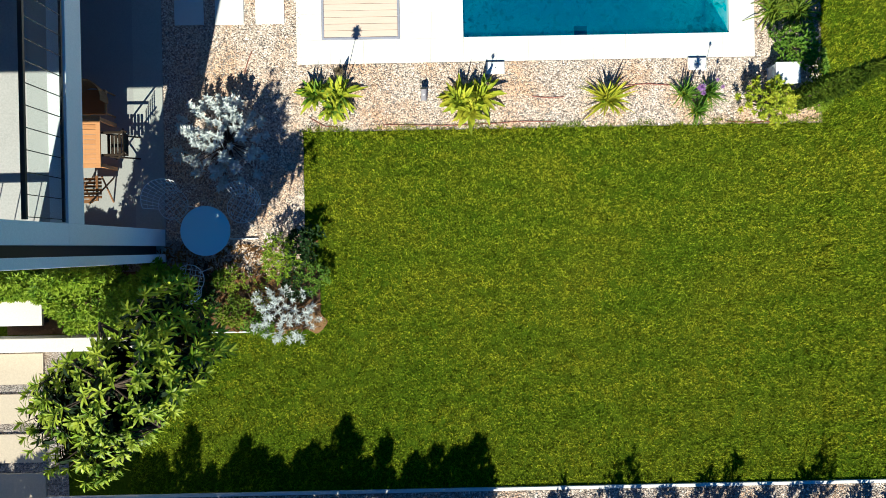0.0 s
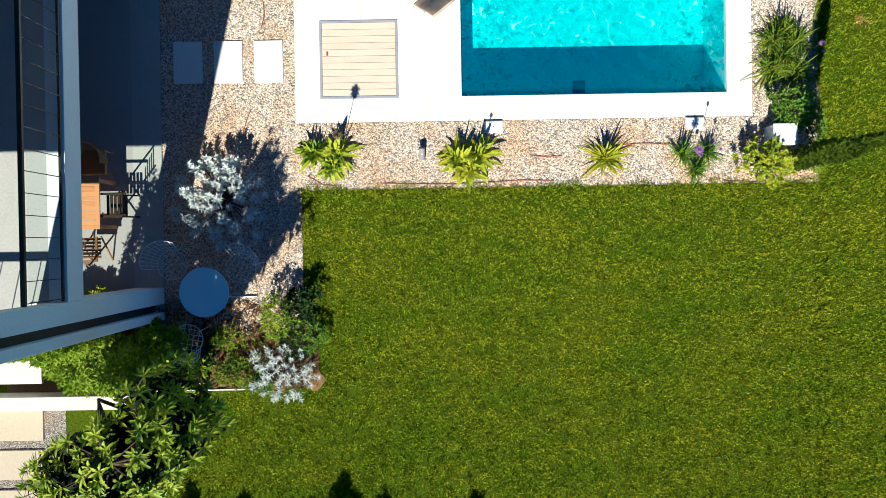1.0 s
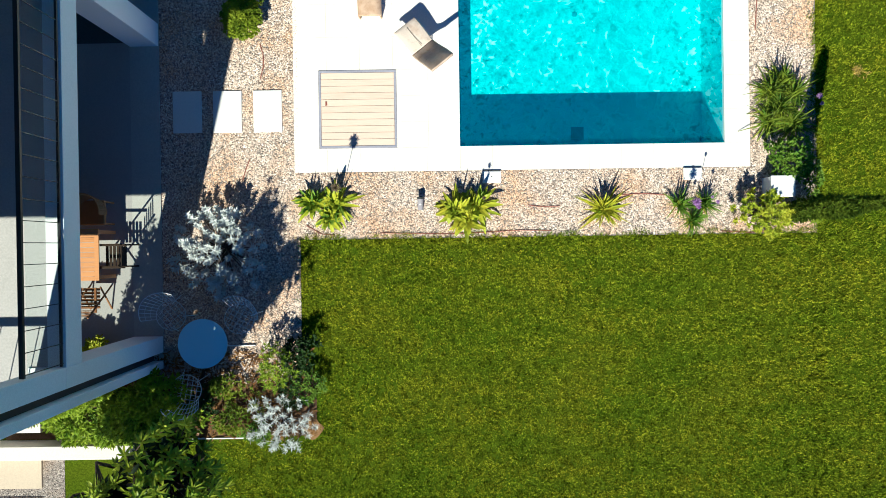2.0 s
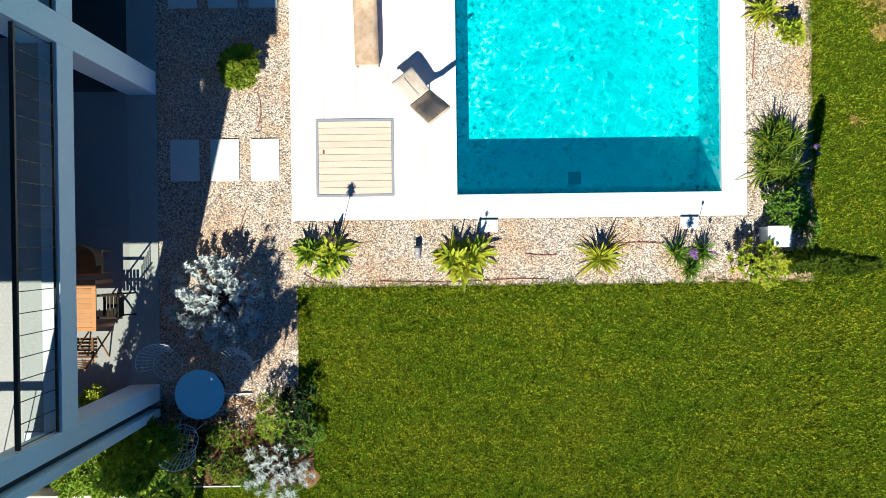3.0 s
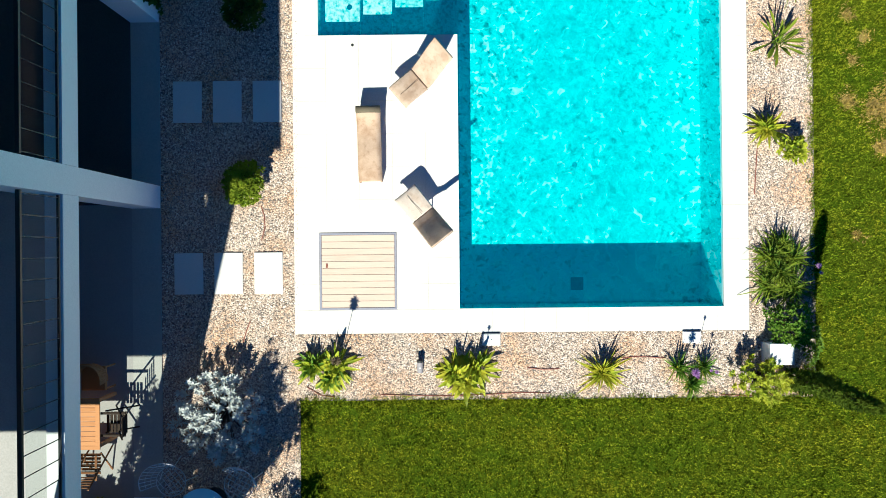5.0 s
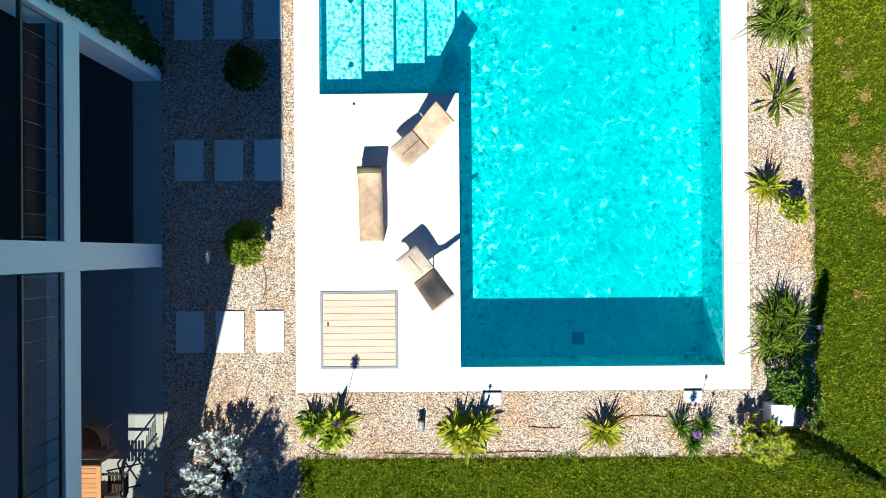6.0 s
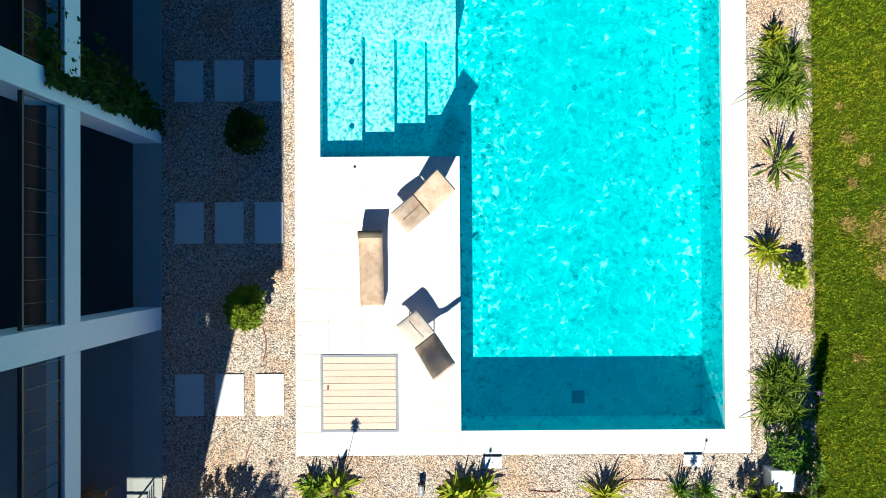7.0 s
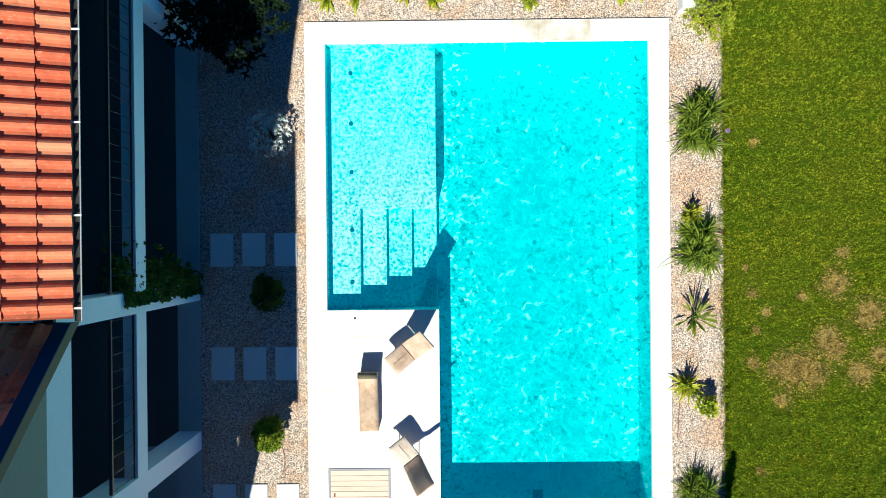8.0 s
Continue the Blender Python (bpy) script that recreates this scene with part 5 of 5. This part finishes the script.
# base coloured dark to stand in for shading below the top
part("base", box(-0.42, -0.24, -0.03, 0.42, 0.24, 0.22, 0.008), DARKMETAL, p)
sheet("path_gravel_ground", -12, -5.16, -8.25, -2.0, -0.02, GRAVEL, None, "gravel path beside the house", "gravel")
tagged(part("lawn_kerb", box(-12, -5.23, -0.05, 30, -5.16, 0.02, 0.008), COPING), "pale narrow stone kerb along the lawn", "kerb", kind="structure")
sheet("boundary_gravel_ground", -12, -6.2, 30, -5.23, -0.02, GRAVEL, None, "shaded gravel strip along the boundary", "gravel")
sheet("planting_bed_ground", -9.5, -1.66, -2.75, -0.35, -0.008, SOIL, None, "brown planting bed soil with dry leaves", "soil")

def leaf_litter():
    lv = Leaves()
    for k in range(1500):
        x, y = rnd(-6.3, -2.8), rnd(-1.7, 0.2)
        lv.blade((x, y, rnd(0.0, 0.03)), away(rnd(0, 6.28), radians(rnd(-5, 25))), rnd(0.06, 0.14), rnd(0.025, 0.05), 0.1, 2)
    tagged(lv.make("leaf_litter", LITTER, None), "rusty brown dry leaves under the shrubs", "dry leaves", kind="stuff")


LITTER = leaf_mat("rusty_dry_leaf", (0.05, 0.028, 0.012), (0.20, 0.10, 0.03), (0.26, 0.15, 0.05), 0.9, 0.1)
leaf_litter()
for x, y, rx, ry, h, mat in ((-4.6, -1.3, 0.35, 0.3, 0.3, L_FERN), (-5.2, -0.9, 0.4, 0.35, 0.4, L_DARK), (-4.0, -1.55, 0.35, 0.25, 0.25, L_GREEN), (-3.2, -0.75, 0.35, 0.3, 0.3, L_DARK), (-4.75, -0.55, 0.3, 0.25, 0.3, L_FERN)):
    clump_shrub("bed_plant", x, y, "low leafy plant in the shaded bed", mat, rx, ry, h, 110, 0.10, 0.03, sprig=7, group="low plants in the shaded bed")

# ---- lawn blades and loose stones ----
DRY = [(10.12, 8.85, 0.62), (10.55, 8.75, 0.5), (11.2, 11.15, 0.42), (12.1, 10.3, 0.5), (10.97, 9.66, 0.42), (11.2, 9.35, 0.35), (11.87, 8.74, 0.4), (8.95, 10.9, 0.16), (8.95, 9.0, 0.2), (9.3, 10.4, 0.16), (9.05, 9.9, 0.12), (9.7, 8.0, 0.24), (11.4, 12.0, 0.2), (9.1, 6.1, 0.12), (9.0, 15.0, 0.14), (10.3, 10.8, 0.15), (9.55, 8.85, 0.3), (12.4, 9.2, 0.3), (8.75, 11.6, 0.1)]


def lawn():
    rng = np.random.default_rng(5)
    rects = [(-3.06, -5.12, 9.6, 2.58, 2900), (-6.9, -5.12, -3.06, -1.72, 2400), (8.18, 2.58, 13.6, 21.0, 2300), (9.6, -5.12, 12.5, 2.58, 1500), (7.66, 2.96, 8.2, 3.45, 2300), (8.0, 3.45, 8.2, 18.0, 1200)]
    pts = []
    for x0, y0, x1, y1, dens in rects:
        n = int((x1 - x0) * (y1 - y0) * dens / 4)
        c = np.stack([rng.uniform(x0, x1, n), rng.uniform(y0, y1, n)], 1)
        pts.append(np.repeat(c, 4, 0) + rng.normal(0, 0.022, (4 * n, 2)))
    p = np.concatenate(pts)
    bed = (p[:, 0] < -2.66) & (p[:, 1] > -1.75)
    bed &= ~((p[:, 0] > -3.04) & (p[:, 1] > 0.9))
    p = p[~bed]
    dry = np.zeros(len(p))
    for x, y, r in DRY:
        d = np.hypot(p[:, 0] - x + 0.12 * np.sin(7 * p[:, 1]), p[:, 1] - y + 0.12 * np.sin(9 * p[:, 0])) / r
        dry = np.maximum(dry, np.clip(1.45 - d, 0, 1))
    keep = rng.uniform(0, 1, len(p)) > dry * 0.9
    p, dry = p[keep], dry[keep]
    is_dry = rng.uniform(0, 1, len(p)) < dry * 0.92
    extra = [np.stack([rng.normal(x, 0.5 * r, int(9000 * r * r) + 80), rng.normal(y, 0.5 * r, int(9000 * r * r) + 80)], 1) for x, y, r in DRY]
    extra = np.concatenate(extra)
    # longer grass that leans over the edges of the gravel
    edge = []
    for x0, y0, x1, y1, n in ((-3.0, 2.57, 8.2, 2.57, 5200), (8.2, 2.57, 8.2, 19.0, 7000), (-3.02, -0.4, -3.02, 2.57, 1000)):
        u = rng.uniform(0, 1, n)
        wob = 0.05 * np.sin(u * 41) + 0.04 * np.sin(u * 97 + 1)
        q = np.stack([x0 + (x1 - x0) * u, y0 + (y1 - y0) * u], 1) + rng.normal(0, 0.045, (n, 2))
        q[:, 0 if x0 == x1 else 1] += wob * (-1 if x0 > 0 else 1)
        edge.append(q)
    edge = np.concatenate(edge)
    p = np.concatenate([p, edge])
    is_dry = np.concatenate([is_dry, np.zeros(len(edge), bool)])
    p = np.concatenate([p, extra])
    is_dry = np.concatenate([is_dry, np.ones(len(extra), bool)])
    for name, sel, mat, label in (("lawn_grass", ~is_dry, BLADE, "short mown green grass blades of the lawn"), ("dry_lawn_grass", is_dry, STRAW, "dry straw-coloured patches in the lawn")):
        q = p[sel]
        n = len(q)
        az = rng.uniform(0, 2 * np.pi, n)
        lean = rng.uniform(0.25, 1.15, n)
        # tufts of taller blades with sunken gaps between them
        cell = 0.065
        grid = np.random.default_rng(3).uniform(0, 1, (420, 480))
        gx, gy = (q[:, 0] + 8) / cell, (q[:, 1] + 6) / cell
        i0, j0 = gx.astype(int), gy.astype(int)
        fx, fy = gx - i0, gy - j0
        fx, fy = fx * fx * (3 - 2 * fx), fy * fy * (3 - 2 * fy)
        tuft = (grid[j0, i0] * (1 - fx) + grid[j0, i0 + 1] * fx) * (1 - fy) + (grid[j0 + 1, i0] * (1 - fx) + grid[j0 + 1, i0 + 1] * fx) * fy
        ln = rng.uniform(0.032, 0.062, n) * (0.3 + 1.05 * np.clip((tuft - 0.22) / 0.3, 0, 1))
        fringe = (np.abs(q[:, 1] - 2.57) < 0.14) | (np.abs(q[:, 0] - 8.2) < 0.14)
        ln = np.where(fringe, ln * 1.7, ln)
        w = rng.uniform(0.005, 0.012, n)
        dx, dy = np.cos(az), np.sin(az)
        base = np.stack([q[:, 0], q[:, 1], np.full(n, -0.03)], 1)
        side = np.stack([-dy * w, dx * w, np.zeros(n)], 1)
        tip = base + np.stack([dx * ln * np.sin(lean), dy * ln * np.sin(lean), ln * np.cos(lean)], 1)
        v = np.empty((n, 3, 3))
        v[:, 0], v[:, 1], v[:, 2] = base - side, base + side, tip
        me = bpy.data.meshes.new(name)
        me.vertices.add(3 * n)
        me.vertices.foreach_set("co", v.reshape(-1))
        me.loops.add(3 * n)
        me.loops.foreach_set("vertex_index", np.arange(3 * n))
        me.polygons.add(n)
        me.polygons.foreach_set("loop_start", np.arange(0, 3 * n, 3))
        me.update()
        me.validate()
        me.materials.append(mat)
        tagged(new(name, me), label, "grass", kind="stuff")


lawn()


def dry_patches():
    """Bare, straw-coloured ground under the dry grass, with ragged outlines."""
    for x, y, r in DRY:
        n = 40
        v = [(x, y, -0.026)]
        for k in range(n):
            a = 2 * math.pi * k / n
            q = 0.62 * r * (1.0 + 0.5 * noise.noise((x + 1.3 * math.cos(a), y + 1.3 * math.sin(a), 0.0)) + rnd(-0.12, 0.12))
            v.append((x + q * math.cos(a), y + q * math.sin(a), -0.026 + 0.0003 * DRY.index((x, y, r)) / 10))
        ob = raw("dry_ground", v, [(0, k + 1, (k + 1) % n + 1) for k in range(n)], DRYSOIL)
        tagged(ob, "dry straw-coloured bare patch of the lawn", "ground", kind="structure")


DRYSOIL = two_scale("dry_thatch", (0.24, 0.18, 0.045), (0.34, 0.26, 0.08), 6, 60, 0.95, 0.6, 0.02)
dry_patches()


def pebbles():
    rng = np.random.default_rng(8)
    rects = [(-6.04, 0.3, -3.06, 18.6, 1900), (-3.15, 2.62, 8.16, 4.04, 2000), (6.76, 4.04, 8.16, 18.4, 1900), (-3.15, 18.4, 8.1, 20, 1800), (-5.2, -0.5, -3.06, 0.3, 1300), (-6.0, -1.6, -5.3, -0.35, 1300), (-6, -5.9, 12, -5.25, 900)]
    pts = []
    for x0, y0, x1, y1, dens in rects:
        n = int((x1 - x0) * (y1 - y0) * dens)
        pts.append(np.stack([rng.uniform(x0, x1, n), rng.uniform(y0, y1, n), np.full(n, -0.012)], 1))
    p = np.concatenate(pts)
    n = len(p)
    r = rng.uniform(0.009, 0.026, n)
    az = rng.uniform(0, 2 * np.pi, n)
    e = rng.uniform(0.7, 1.4, n)
    unit = np.array([(1, 0, 0), (0, 1, 0), (-1, 0, 0), (0, -1, 0), (0.15, 0.1, 0.8)])
    x = unit[None, :, 0] * (r * e)[:, None]
    y = unit[None, :, 1] * (r / e)[:, None]
    z = unit[None, :, 2] * r[:, None]
    v = np.stack([p[:, None, 0] + x * np.cos(az)[:, None] - y * np.sin(az)[:, None], p[:, None, 1] + x * np.sin(az)[:, None] + y * np.cos(az)[:, None], p[:, None, 2] + z], 2)
    f = np.array([(0, 1, 4), (1, 2, 4), (2, 3, 4), (3, 0, 4)])
    idx = (np.arange(n) * 5)[:, None, None] + f[None]
    me = bpy.data.meshes.new("pebbles")
    me.vertices.add(5 * n)
    me.vertices.foreach_set("co", v.reshape(-1))
    me.loops.add(12 * n)
    me.loops.foreach_set("vertex_index", idx.reshape(-1))
    me.polygons.add(4 * n)
    me.polygons.foreach_set("loop_start", np.arange(0, 12 * n, 3))
    me.update()
    me.validate()
    me.materials.append(STONES)
    tagged(new("pebbles", me), "loose pale pebbles of the gravel beds", "pebbles", kind="stuff")


def stones_mat():
    m = Mat("pebble_stone", 0.8, 0, 0.2)
    c = m.ramp(m.island, [(0.0, (0.16, 0.12, 0.095)), (0.15, (0.44, 0.36, 0.295)), (0.6, (0.70, 0.58, 0.485)), (0.9, (0.86, 0.75, 0.65)), (1.0, (0.93, 0.88, 0.82))])
    warm = m.ramp(m.noise(0.9, 4, 0.6), [(0.44, (1.0, 1.0, 1.0)), (0.62, (0.95, 0.80, 0.64))])
    m.color(m.mix(1.0, c, warm, 'MULTIPLY'))
    return m.m


STONES = stones_mat()
pebbles()
